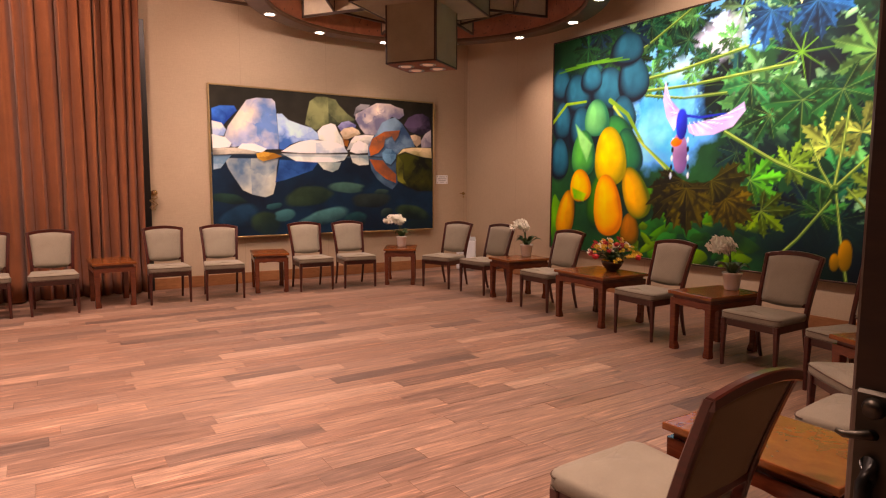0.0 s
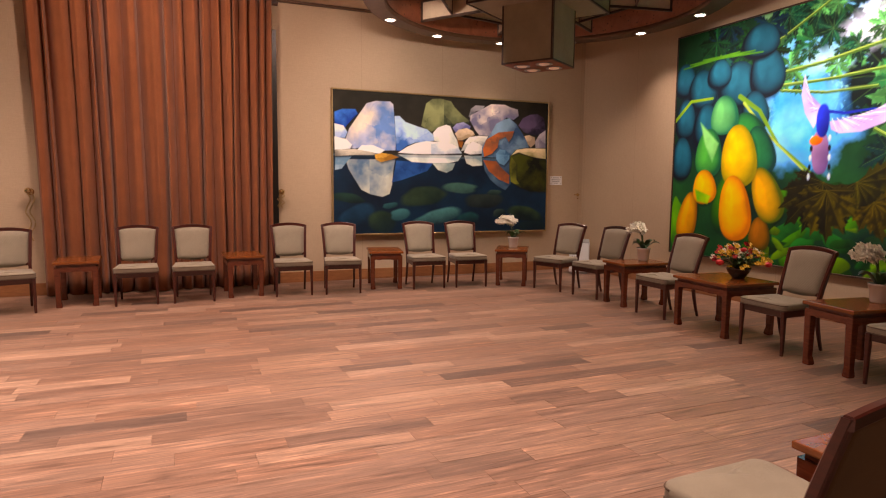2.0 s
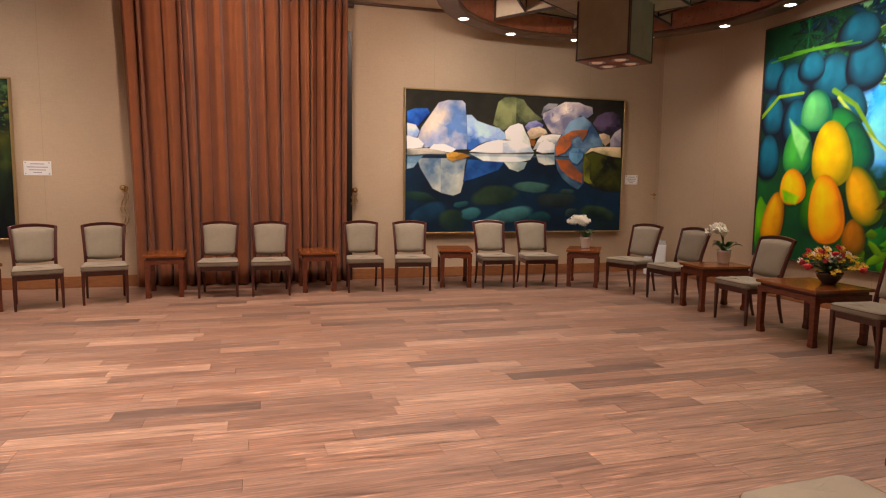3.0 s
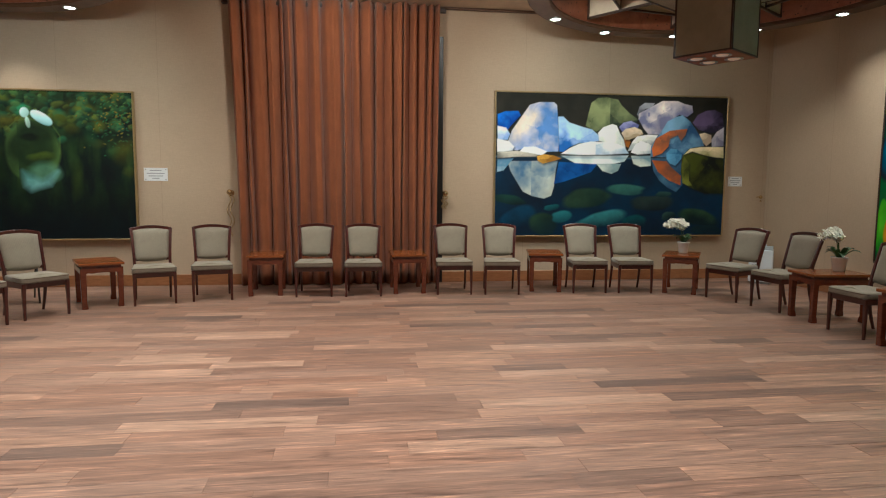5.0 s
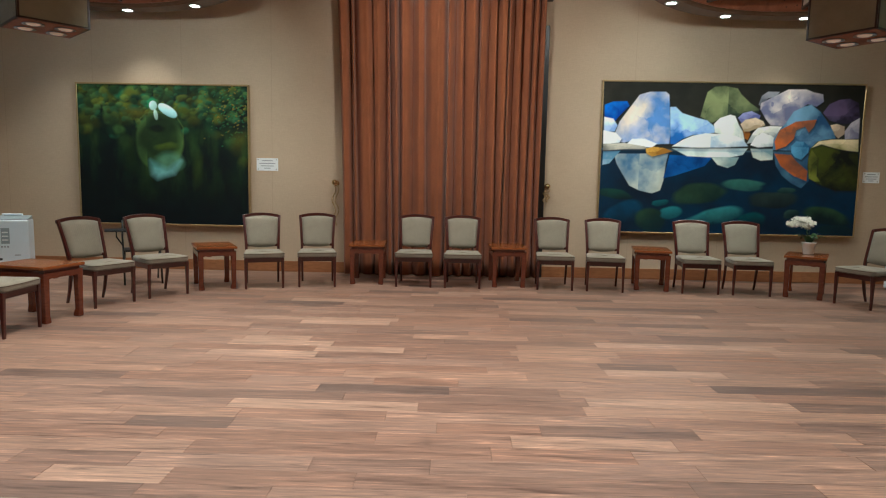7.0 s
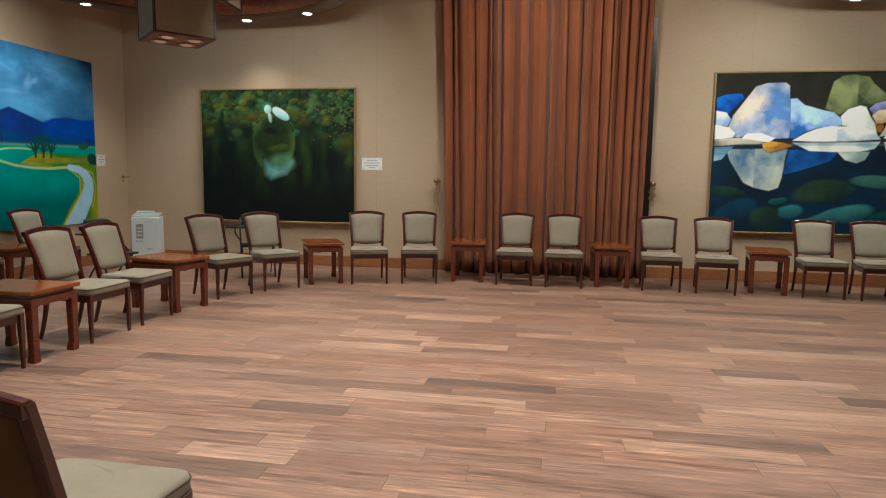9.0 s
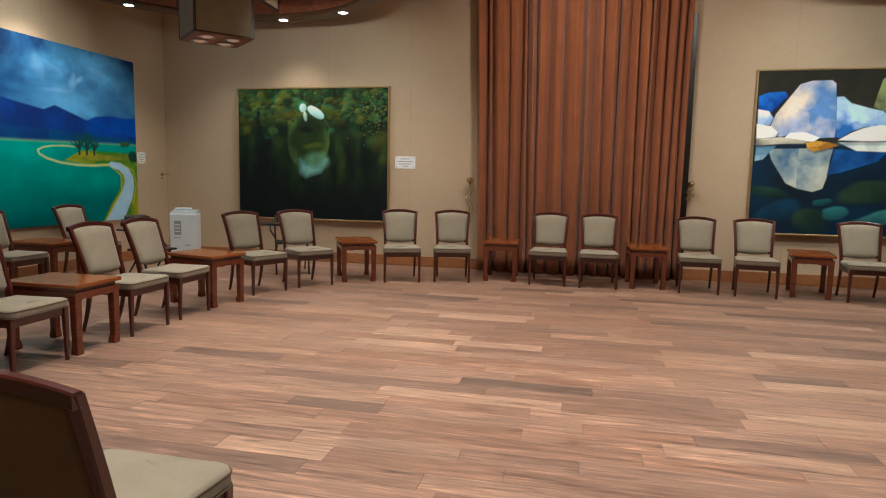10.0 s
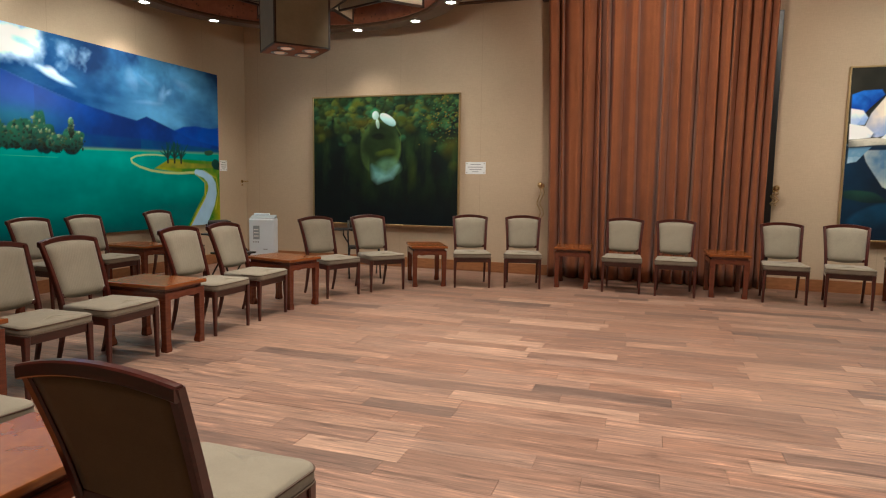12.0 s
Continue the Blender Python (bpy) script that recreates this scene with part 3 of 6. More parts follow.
    for j in range(nz):
        for i in range(nx):
            bm.faces.new((front[j][i + 1], front[j][i], front[j + 1][i], front[j + 1][i + 1]))
            f = bm.faces.new((rear[j][i], rear[j][i + 1], rear[j + 1][i + 1], rear[j + 1][i]))
            f.material_index = 1
    for i in range(nx):
        bm.faces.new((front[0][i], front[0][i + 1], rear[0][i + 1], rear[0][i]))
        bm.faces.new((front[nz][i + 1], front[nz][i], rear[nz][i], rear[nz][i + 1]))
    for j in range(nz):
        bm.faces.new((front[j + 1][0], front[j][0], rear[j][0], rear[j + 1][0]))
        bm.faces.new((front[j][nx], front[j + 1][nx], rear[j + 1][nx], rear[j][nx]))
    part("backrest", bm, [M_BACK, M_REAR], t, "beige padded backrest with brown cloth rear", True)
    return t


def chair_pose(x, y, heading):
    """x, y: the middle between the front feet; heading: degrees of the way it faces, 0 is north (+y)."""
    a = radians(heading)
    fx, fy = -math.sin(a), math.cos(a)
    return pose(x - 0.222 * fx, y - 0.222 * fy, 0, 0, 0, heading)


# ---- side tables ----
def side_table(w, d):
    t = thing("side_table", "glossy reddish-brown Chinese-style wooden side table", "side table", "side tables")
    h = 0.55
    bm = B()
    box(bm, -w / 2, w / 2, -d / 2, d / 2, h - 0.032, h, 0.008, 2)
    part("tabletop", bm, M_TOP, t)
    bm = B()
    box(bm, -w / 2 + 0.035, w / 2 - 0.035, -d / 2 + 0.035, d / 2 - 0.035, h - 0.062, h - 0.031)
    part("waist", bm, M_TABLE, t)
    lw = 0.066
    a, b = w / 2 - 0.014, d / 2 - 0.014
    for s in (-1, 1):
        for horizontal in (True, False):
            bm = B()
            n = 14
            top, low = [], []
            L = (a if horizontal else b) - lw * 0.5
            for k in range(n + 1):
                u = -1 + 2 * k / n
                e = abs(u)
                drop = 0.055 + 0.028 * max(0, (e - 0.72) / 0.28) ** 2 + 0.010 * math.exp(-((e - 0.5) / 0.1) ** 2)
                top.append((u * L, h - 0.062))
                low.append((u * L, h - 0.062 - drop))
            secs = []
            for (p0, z0), (p1, z1) in zip(top, low):
                o0, o1 = s * ((b if horizontal else a)), s * ((b if horizontal else a) - 0.022)
                if horizontal:
                    secs.append([(p0, o0, z0), (p0, o1, z0), (p1, o1, z1), (p1, o0, z1)])
                else:
                    secs.append([(o0, p0, z0), (o1, p0, z0), (o1, p1, z1), (o0, p1, z1)])
            loft(bm, secs)
            part("apron", bm, M_TABLE, t)
    for sx in (-1, 1):
        for sy in (-1, 1):
            bm = B()
            cx, cy = sx * (a - lw / 2), sy * (b - lw / 2)
            prof = ((0.0, 0.060, 0.004), (0.012, 0.068, 0.006), (0.045, 0.063, 0.004), (0.075, 0.056, 0.0), (0.25, 0.060, 0.0), (h - 0.061, lw, 0.0))
            bar(bm, [(cx - sx * o, cy - sy * o, z) for z, q, o in prof], [q for z, q, o in prof], [q for z, q, o in prof], 0, 0.005)
            part("leg", bm, M_TABLE, t, "square leg with a hoof foot")
    return t


CHAIR = chair()
TABLE = side_table(0.49, 0.68)
WIDE = side_table(0.78, 0.68)
WIDE["label"] = "wide glossy reddish-brown Chinese-style wooden side table"

SEATS = ((-2.38, 7.96, -160), (-1.74, 8.17, -168), (-0.47, 8.33, 180), (0.19, 8.30, 180), (1.44, 8.33, 178), (2.10, 8.28, 173),
         (3.37, 8.28, 176), (4.02, 8.22, 174), (-3.33, 7.30, -129), (-3.66, 6.72, -116), (4.95, 7.60, 111), (5.12, 6.92, 98),
         (5.09, 5.59, 91), (5.01, 4.01, 88), (4.90, 2.74, 88), (4.76, 2.00, 80), (3.76, 1.57, 52), (3.20, 1.36, 4),
         (-3.79, 5.42, -90), (-3.79, 4.76, -91), (-3.78, 3.59, -89), (-3.79, 2.98, -91), (-2.76, 1.80, -2),
         (-1.385, 1.70, 0), (1.845, 1.53, 2))
BACKROW = ((-6.10, 5.05, -90), (-6.10, 5.76, -90), (-6.25, 7.12, -90))
first = True
for x, y, hd in SEATS + BACKROW:
    if first:
        CHAIR.matrix_basis = chair_pose(x, y, hd)
        first = False
    else:
        copy_thing(CHAIR, chair_pose(x, y, hd))

# middle of each table and its turn
TABLES = ((-3.083, 8.083, 28.5), (-1.14, 8.78, 3), (0.82, 8.78, 2), (2.84, 8.76, -12), (4.79, 8.37, -32), (5.46, 6.31, 85), (5.26, 3.29, 83),
          (-4.056, 6.04, -103), (-4.10, 4.145, -90), (-4.12, 2.40, -90), (-1.98, 1.24, 0), (2.42, 1.16, 0), (4.62, 1.55, 70), (-6.5, 6.40, 90), (-6.5, 4.35, 90))
first = True
for x, y, hd in TABLES:
    if first:
        TABLE.matrix_basis = pose(x, y, 0, 0, 0, hd)
        first = False
    else:
        copy_thing(TABLE, pose(x, y, 0, 0, 0, hd))
WIDE.matrix_basis = pose(5.35, 4.78, 0, 0, 0, 87)

# ---- paintings: colours laid shape by shape over a fine mesh ----
def lin(col):
    c = np.array(col, float) / 255.0
    return np.where(c <= 0.04045, c / 12.92, ((c + 0.055) / 1.055) ** 2.4)


class Picture:
    def __init__(self, w, h, step, seed):
        self.w, self.h = w, h
        self.nx, self.ny = int(w / step), int(h / step)
        x = np.linspace(0, w, self.nx + 1)
        y = np.linspace(0, h, self.ny + 1)
        self.X, self.Y = np.meshgrid(x, y)
        self.U, self.V = self.X / w, self.Y / h
        self.rgb = np.zeros(self.X.shape + (3,))
        self.rng = np.random.default_rng(seed)
        self.soft = step * 0.9

    def fbm(self, scale, octaves=4, sx=1.0, sy=1.0):
        out, amp, tot = np.zeros_like(self.X), 1.0, 0.0
        for o in range(octaves):
            f = scale * 2 ** o
            gx, gy = self.X * f * sx, self.Y * f * sy
            n, m = int(gx.max()) + 3, int(gy.max()) + 3
            lat = self.rng.random((m, n))
            i, j = gx.astype(int), gy.astype(int)
            a, b = gx - i, gy - j
            a, b = a * a * (3 - 2 * a), b * b * (3 - 2 * b)
            out += amp * ((lat[j, i] * (1 - a) + lat[j, i + 1] * a) * (1 - b) + (lat[j + 1, i] * (1 - a) + lat[j + 1, i + 1] * a) * b)
            tot += amp
            amp *= 0.5
        return out / tot

    def lay(self, mask, col, win=None):
        win = win or (slice(None), slice(None))
        m = np.clip(mask, 0, 1)[..., None]
        c = lin(col) if not isinstance(col, np.ndarray) else col
        self.rgb[win] = self.rgb[win] * (1 - m) + c * m

    def blend(self, a, b, t):
        t = np.clip(t, 0, 1)[..., None]
        return lin(a) * (1 - t) + lin(b) * t

    def window(self, x0, x1, y0, y1):
        fx, fy = self.nx / self.w, self.ny / self.h
        i0, i1 = max(0, int(x0 * fx) - 2), min(self.nx + 1, int(x1 * fx) + 4)
        j0, j1 = max(0, int(y0 * fy) - 2), min(self.ny + 1, int(y1 * fy) + 4)
        if i1 <= i0 or j1 <= j0:
            return None
        return slice(j0, j1), slice(i0, i1)

    def grain(self, win):
        """A piece of mottled brushwork for a window, from a random spot."""
        if not hasattr(self, "tile"):
            self.tile = np.tile(self.fbm(3.0, 5), (2, 2))
        oy, ox = int(self.rng.integers(0, self.ny)), int(self.rng.integers(0, self.nx))
        return self.tile[win[0].start + oy - (oy + win[0].stop > 2 * self.ny) * self.ny:, win[1].start + ox - (ox + win[1].stop > 2 * self.nx) * self.nx:][:win[0].stop - win[0].start, :win[1].stop - win[1].start]

    def blob(self, u, v, ru, rv, rot, light, dark, rough=0.0, power=2.0, lit=(-0.5, 0.7), edge=None, amount=1.0, facets=0, taper=0.0):
        """A rounded or faceted form with its own drawing of light and dark, as the painter gave it."""
        R = max(ru, rv) * 1.5
        win = self.window(u * self.w - R, u * self.w + R, v * self.h - R, v * self.h + R)
        if win is None:
            return
        dx, dy = self.X[win] - u * self.w, self.Y[win] - v * self.h
        c, s = math.cos(radians(rot)), math.sin(radians(rot))
        p, q = (dx * c + dy * s) / ru, (-dx * s + dy * c) / rv
        p = p * (1 - taper * np.clip(q, -1, 1))
        r = (np.abs(p) ** power + np.abs(q) ** power) ** (1 / power)
        tex = self.grain(win)
        if rough:
            ang = np.arctan2(q, p)
            ph = self.rng.uniform(0, 6.28, 6)
            r = r * (1 + rough * sum(np.sin((k + 2) * ang + ph[k]) / (k + 1) for k in range(6))) + rough * 1.2 * (tex - 0.5)
        s = 0.5 + 0.5 * (p * lit[0] + q * lit[1])
        if taper:
            s = s * 0.8 + 0.40 - 0.95 * np.clip(r, 0, 1) ** 3.5 + 0.55 * np.exp(-((p + 0.30) / 0.2) ** 2 - ((q - 0.25) / 0.45) ** 2)
        if facets:
            w1, w2 = self.grain(win), self.grain(win)
            pp, qq = p + 0.9 * (w1 - 0.5), q + 0.9 * (w2 - 0.5)
            best = np.full_like(p, -9.0)
            tone = np.zeros_like(p)
            for k in range(facets):
                a = 2 * math.pi * (k + self.rng.uniform(-0.3, 0.3)) / facets
                val = pp * math.cos(a) + qq * math.sin(a) + self.rng.uniform(-0.35, 0.25)
                t = 0.5 + 0.45 * (math.cos(a) * lit[0] + math.sin(a) * lit[1]) + self.rng.uniform(-0.15, 0.15)
                tone = np.where(val > best, t, tone)
                best = np.maximum(best, val)
            s = 0.65 * tone + 0.35 * s + 0.9 * (tex - 0.5)
        else:
            s = s + (1.3 if rough else 0.35) * (tex - 0.5)
        k = self.soft / min(ru, rv)
        self.lay((1 - r) / k * amount if edge is None else np.clip((1 - r) / edge, 0, 1) * amount, self.blend(dark, light, s), win)

    def shape(self, pts, col, col2=None, soft=1.0, amount=1.0):
        """A filled outline in u, v."""
        n = len(pts)
        xs, ys = [q[0] * self.w for q in pts], [q[1] * self.h for q in pts]
        e = self.soft * soft * 2
        win = self.window(min(xs) - e, max(xs) + e, min(ys) - e, max(ys) + e)
        if win is None:
            return
        X, Y = self.X[win], self.Y[win]
        inside = np.zeros_like(X, bool)
        dist = np.full_like(X, 1e9)
        for i in range(n):
            x0, y0, x1, y1 = xs[i], ys[i], xs[(i + 1) % n], ys[(i + 1) % n]
            cross = (y0 > Y) != (y1 > Y)
            den = y1 - y0 if abs(y1 - y0) > 1e-9 else 1e-9
            inside ^= cross & (X < (x1 - x0) * (Y - y0) / den + x0)
            L = (x1 - x0) ** 2 + (y1 - y0) ** 2 + 1e-12
            t = np.clip(((X - x0) * (x1 - x0) + (Y - y0) * (y1 - y0)) / L, 0, 1)
            dist = np.minimum(dist, np.hypot(X - x0 - t * (x1 - x0), Y - y0 - t * (y1 - y0)))
        sd = np.where(inside, dist, -dist)
        c = lin(col) if col2 is None else self.blend(col, col2, self.grain(win) * 2.2 - 0.6)
        self.lay((sd / (self.soft * soft) + 0.5) * amount, c, win)

    def rock(self, pts, light, dark, facets, lit, back):
        """A stone within an outline: broken planes of light and dark, veined and mottled."""
        if back:
            self.shape([(u + 0.003, v - 0.010) for u, v in pts], (16, 22, 30), None, 5.0, 0.7)
        xs, ys = np.array([q[0] for q in pts]) * self.w, np.array([q[1] for q in pts]) * self.h
        win = self.window(xs.min() - 0.03, xs.max() + 0.03, ys.min() - 0.03, ys.max() + 0.03)
        cx, cy, rx, ry = 0.5 * (xs.min() + xs.max()), 0.5 * (ys.min() + ys.max()), 0.5 * np.ptp(xs), 0.5 * np.ptp(ys)
        p, q = (self.X[win] - cx) / rx, (self.Y[win] - cy) / ry
        w1, w2, tex = self.grain(win), self.grain(win), self.grain(win)
        pp, qq = p + 2.0 * (w1 - 0.5), q + 2.0 * (w2 - 0.5)
        best, tone = np.full_like(p, -9.0), np.zeros_like(p)
        gap = np.full_like(p, 9.0)
        for k in range(facets):
            a = 2 * math.pi * (k + self.rng.uniform(-0.35, 0.35)) / facets
            val = pp * math.cos(a) + qq * math.sin(a) + self.rng.uniform(-0.35, 0.3)
            t = 0.5 + 0.5 * (math.cos(a) * lit[0] + math.sin(a) * lit[1]) + self.rng.uniform(-0.22, 0.22)
            gap = np.where(val > best, val - best, np.minimum(gap, best - val))
            tone = np.where(val > best, t, tone)
            best = np.maximum(best, val)
        s = 0.40 * tone + 0.40 + 0.32 * (p * lit[0] + q * lit[1]) + 2.4 * (tex - 0.5) - 0.10 * np.exp(-(gap / 0.04) ** 2)
        keep = self.rgb[win].copy()
        self.shape(pts, (0, 0, 0), None, 1.5)
        probe = self.rgb[win].copy()
        self.rgb[win] = keep
        mask = 1 - np.clip((probe.sum(-1) + 1e-6) / (keep.sum(-1) + 1e-6), 0, 1)
        self.lay(mask, self.blend(dark, light, s), win)

    def deepen(self, chroma, contrast, gain=1.0):
        """Strengthen the pigments: purer hues and a longer range from dark to light."""
        grey = (self.rgb @ np.array((0.3, 0.55, 0.15)))[..., None]
        c = np.clip(grey + chroma * (self.rgb - grey), 0, None)
        self.rgb = gain * 0.25 * (c / 0.25) ** contrast

    def stroke(self, pts, width, col, width2=None, amount=1.0):
        xs, ys = [q[0] * self.w for q in pts], [q[1] * self.h for q in pts]
        e = max(width, width2 or 0) + self.soft * 2
        win = self.window(min(xs) - e, max(xs) + e, min(ys) - e, max(ys) + e)
        if win is None:
            return
        X, Y = self.X[win], self.Y[win]
        best = np.full_like(X, -1e9)
        n = len(pts) - 1
        for i in range(n):
            x0, y0, x1, y1 = xs[i], ys[i], xs[i + 1], ys[i + 1]
            L = (x1 - x0) ** 2 + (y1 - y0) ** 2 + 1e-12
            t = np.clip(((X - x0) * (x1 - x0) + (Y - y0) * (y1 - y0)) / L, 0, 1)
            d = np.hypot(X - x0 - t * (x1 - x0), Y - y0 - t * (y1 - y0))
            wd = width if width2 is None else width + (width2 - width) * (i + t) / n
            best = np.maximum(best, wd - d)
        self.lay((best / self.soft + 0.5) * amount, col, win)

    def palm_leaf(self, u, v, size, rot, col, vein, lobes=7, spread=250):
        """A lobed leaf: pointed lobes that fan out from one point, each with side teeth and a midrib."""
        for k in range(lobes):
            a = radians(rot + spread * (k / (lobes - 1) - 0.5)) + self.rng.normal(0, 0.06)
            L = size * (0.75 + 0.35 * math.cos(math.pi * (k / (lobes - 1) - 0.5))) * self.rng.uniform(0.85, 1.1)
            ux, uy = math.cos(a), math.sin(a)
            px, py = -uy, ux

            def pt(s, o):
                return (u + (ux * s * L + px * o * L) / self.w, v + (uy * s * L + py * o * L) / self.h)
            out = [pt(0, 0), pt(0.28, 0.07), pt(0.46, 0.20), pt(0.48, 0.10), pt(0.66, 0.20), pt(0.68, 0.09), pt(0.84, 0.13), pt(0.86, 0.05), pt(1, 0),
                   pt(0.84, -0.06), pt(0.80, -0.14), pt(0.66, -0.09), pt(0.62, -0.21), pt(0.47, -0.10), pt(0.42, -0.19), pt(0.27, -0.07)]
            g = self.rng.uniform(0.55, 1.2)
            self.shape(out, tuple(min(255, c * g) for c in col), tuple(min(255, c * g * 0.6) for c in col))
            self.shape([pt(0, 0), pt(0.33, -0.09), pt(0.46, -0.25), pt(0.55, -0.11), pt(0.72, -0.2), pt(0.8, -0.07), pt(1, 0)], tuple(c * g * 0.5 for c in col), None, 2.0, 0.6)
            self.stroke([pt(0, 0), pt(0.9, 0)], 0.002 + size * 0.005, vein, 0.001, 0.22)

    def hang(self, name, label, m, rails, rail_mat, depth, stand):
        t = thing(name, label, "painting", "paintings")
        t.matrix_basis = m
        nx, ny = self.nx, self.ny
        co = np.empty(((nx + 1) * (ny + 1), 3))
        co[:, 0] = self.X.ravel() - self.w / 2
        co[:, 1] = -depth - stand
        co[:, 2] = self.Y.ravel()
        a = np.arange((nx + 1) * ny).reshape(ny, nx + 1)[:, :-1].ravel()
        faces = np.stack([a, a + 1, a + nx + 2, a + nx + 1], 1)
        me = bpy.data.meshes.new("canvas")
        me.vertices.add(len(co))
        me.vertices.foreach_set("co", co.ravel())
        me.loops.add(faces.size)
        me.loops.foreach_set("vertex_index", faces.ravel().astype(np.int32))
        me.polygons.add(len(faces))
        me.polygons.foreach_set("loop_start", np.arange(0, faces.size, 4, dtype=np.int32))
        me.update(calc_edges=True)
        lay = me.color_attributes.new("paint", "FLOAT_COLOR", "POINT")
        rgba = np.ones((len(co), 4))
        rgba[:, :3] = np.clip(self.rgb.reshape(-1, 3), 0, 0.9)
        lay.data.foreach_set("color", rgba.ravel())
        me.materials.append(M_PAINT)
        cv = new("canvas", me)
        cv.parent = t
        cv["label"] = "painted canvas"
        bm = B()
        box(bm, -self.w / 2, self.w / 2, -depth - stand + 0.003, -stand, 0, self.h)
        part("stretcher", bm, M_CARD, t, "plain stretcher behind the canvas")
        hw, r = self.w / 2, rails
        if r:
            for x0, x1, z0, z1 in ((-hw - r, hw + r, -r, 0), (-hw - r, hw + r, self.h, self.h + r), (-hw - r, -hw, 0, self.h), (hw, hw + r, 0, self.h)):
                bm = B()
                box(bm, x0, x1, -depth - stand - 0.012, -stand, z0, z1, 0.004)
                part("frame_rail", bm, rail_mat, t)
        return t


def boulders_picture():
    p = Picture(3.81, 2.21, 0.0085, 3)
    n1, n2 = p.fbm(1.5, 5), p.fbm(6, 4)
    p.lay(np.ones_like(p.X), p.blend((22, 24, 22), (52, 50, 42), n1 * 1.6 - 0.4))
    wl = 0.556
    water = p.blend((3, 20, 36), (8, 48, 74), n1 * 1.8 - 0.45)
    p.lay((wl - p.V) * 120, water)
    # stones under the water
    for u, v, ru, rv, rot, a, b in ((0.39, 0.265, 0.44, 0.16, 4, (62, 88, 62), (22, 58, 60)), (0.56, 0.33, 0.36, 0.09, -3, (84, 132, 122), (20, 72, 80)),
                                    (0.68, 0.235, 0.42, 0.13, 0, (46, 62, 60), (22, 42, 52)), (0.10, 0.13, 0.34, 0.17, 12, (24, 74, 104), (8, 42, 70)),
                                    (0.205, 0.08, 0.26, 0.19, 0, (50, 76, 50), (14, 46, 50)), (0.285, 0.135, 0.19, 0.10, 4, (70, 134, 140), (16, 70, 84)),
                                    (0.46, 0.115, 0.46, 0.13, 10, (92, 158, 160), (8, 48, 66)), (0.60, 0.09, 0.24, 0.13, 0, (34, 96, 100), (10, 44, 60)),
                                    (0.89, 0.13, 0.36, 0.14, -8, (70, 100, 66), (20, 52, 50)), (0.755, 0.14, 0.12, 0.08, 10, (80, 110, 100), (24, 56, 60)),
                                    (0.06, 0.255, 0.28, 0.08, -6, (36, 74, 64), (16, 48, 54)), (0.24, 0.20, 0.14, 0.05, 5, (50, 110, 116), (18, 70, 84)),
                                    (0.73, 0.30, 0.14, 0.05, 0, (60, 90, 84), (22, 60, 66)), (0.93, 0.03, 0.3, 0.1, 0, (30, 60, 56), (10, 40, 50))):
        p.blob(u, v, ru, rv, rot, tuple(c * 0.85 for c in a), tuple(c * 0.6 for c in b), 0.08, 2.2, (-0.2, 0.8), 0.22)
    p.lay(((0.2 - p.V) * 5) * 0.35, (5, 40, 62))
    # mirrored stones, then the stones above the water
    p.rock(((0.050, 0.525), (0.262, 0.532), (0.254, 0.466), (0.248, 0.350), (0.237, 0.284), (0.206, 0.263), (0.156, 0.281), (0.116, 0.313), (0.085, 0.395), (0.062, 0.460)), (170, 176, 168), (80, 108, 134), 5, (-0.4, -0.5), False)
    p.rock(((0.267, 0.524), (0.433, 0.512), (0.406, 0.454), (0.348, 0.419), (0.291, 0.385), (0.247, 0.367), (0.259, 0.450)), (46, 98, 160), (18, 56, 108), 5, (-0.4, -0.5), False)
    p.rock(((0.275, 0.568), (0.568, 0.577), (0.550, 0.532), (0.502, 0.514), (0.414, 0.512), (0.335, 0.517)), (206, 212, 208), (130, 152, 164), 5, (-0.4, -0.5), False)
    p.rock(((0.429, 0.512), (0.536, 0.515), (0.523, 0.465), (0.495, 0.443), (0.455, 0.463)), (200, 206, 196), (130, 150, 152), 5, (-0.4, -0.5), False)
    p.rock(((0.578, 0.574), (0.666, 0.576), (0.667, 0.503), (0.620, 0.496), (0.590, 0.517)), (196, 200, 192), (120, 142, 150), 5, (-0.4, -0.5), False)
    p.rock(((0.008, 0.540), (0.076, 0.546), (0.053, 0.501), (0.034, 0.459), (0.007, 0.449)), (176, 190, 198), (96, 130, 156), 5, (-0.4, -0.5), False)
    p.rock(((0.667, 0.560), (0.804, 0.564), (0.803, 0.465), (0.813, 0.367), (0.785, 0.316), (0.745, 0.348), (0.708, 0.397), (0.681, 0.462)), (84, 116, 136), (44, 70, 98), 5, (-0.4, -0.5), False)
    p.rock(((0.672, 0.544), (0.736, 0.538), (0.758, 0.497), (0.805, 0.432), (0.803, 0.366), (0.752, 0.398), (0.700, 0.462)), (186, 104, 44), (110, 74, 58), 5, (-0.4, -0.5), False)
    p.lay(np.exp(-((p.V - wl) / 0.006) ** 2) * 0.4, (90, 120, 140))
    p.rock(((0.377, 0.779), (0.387, 0.860), (0.399, 0.941), (0.427, 0.977), (0.465, 0.983), (0.514, 0.968), (0.530, 0.929), (0.566, 0.874), (0.602, 0.835), (0.598, 0.810), (0.540, 0.808), (0.512, 0.775), (0.492, 0.791), (0.453, 0.773), (0.425, 0.740), (0.395, 0.764)), (128, 136, 98), (40, 52, 42), 7, (-0.35, 0.75), True)
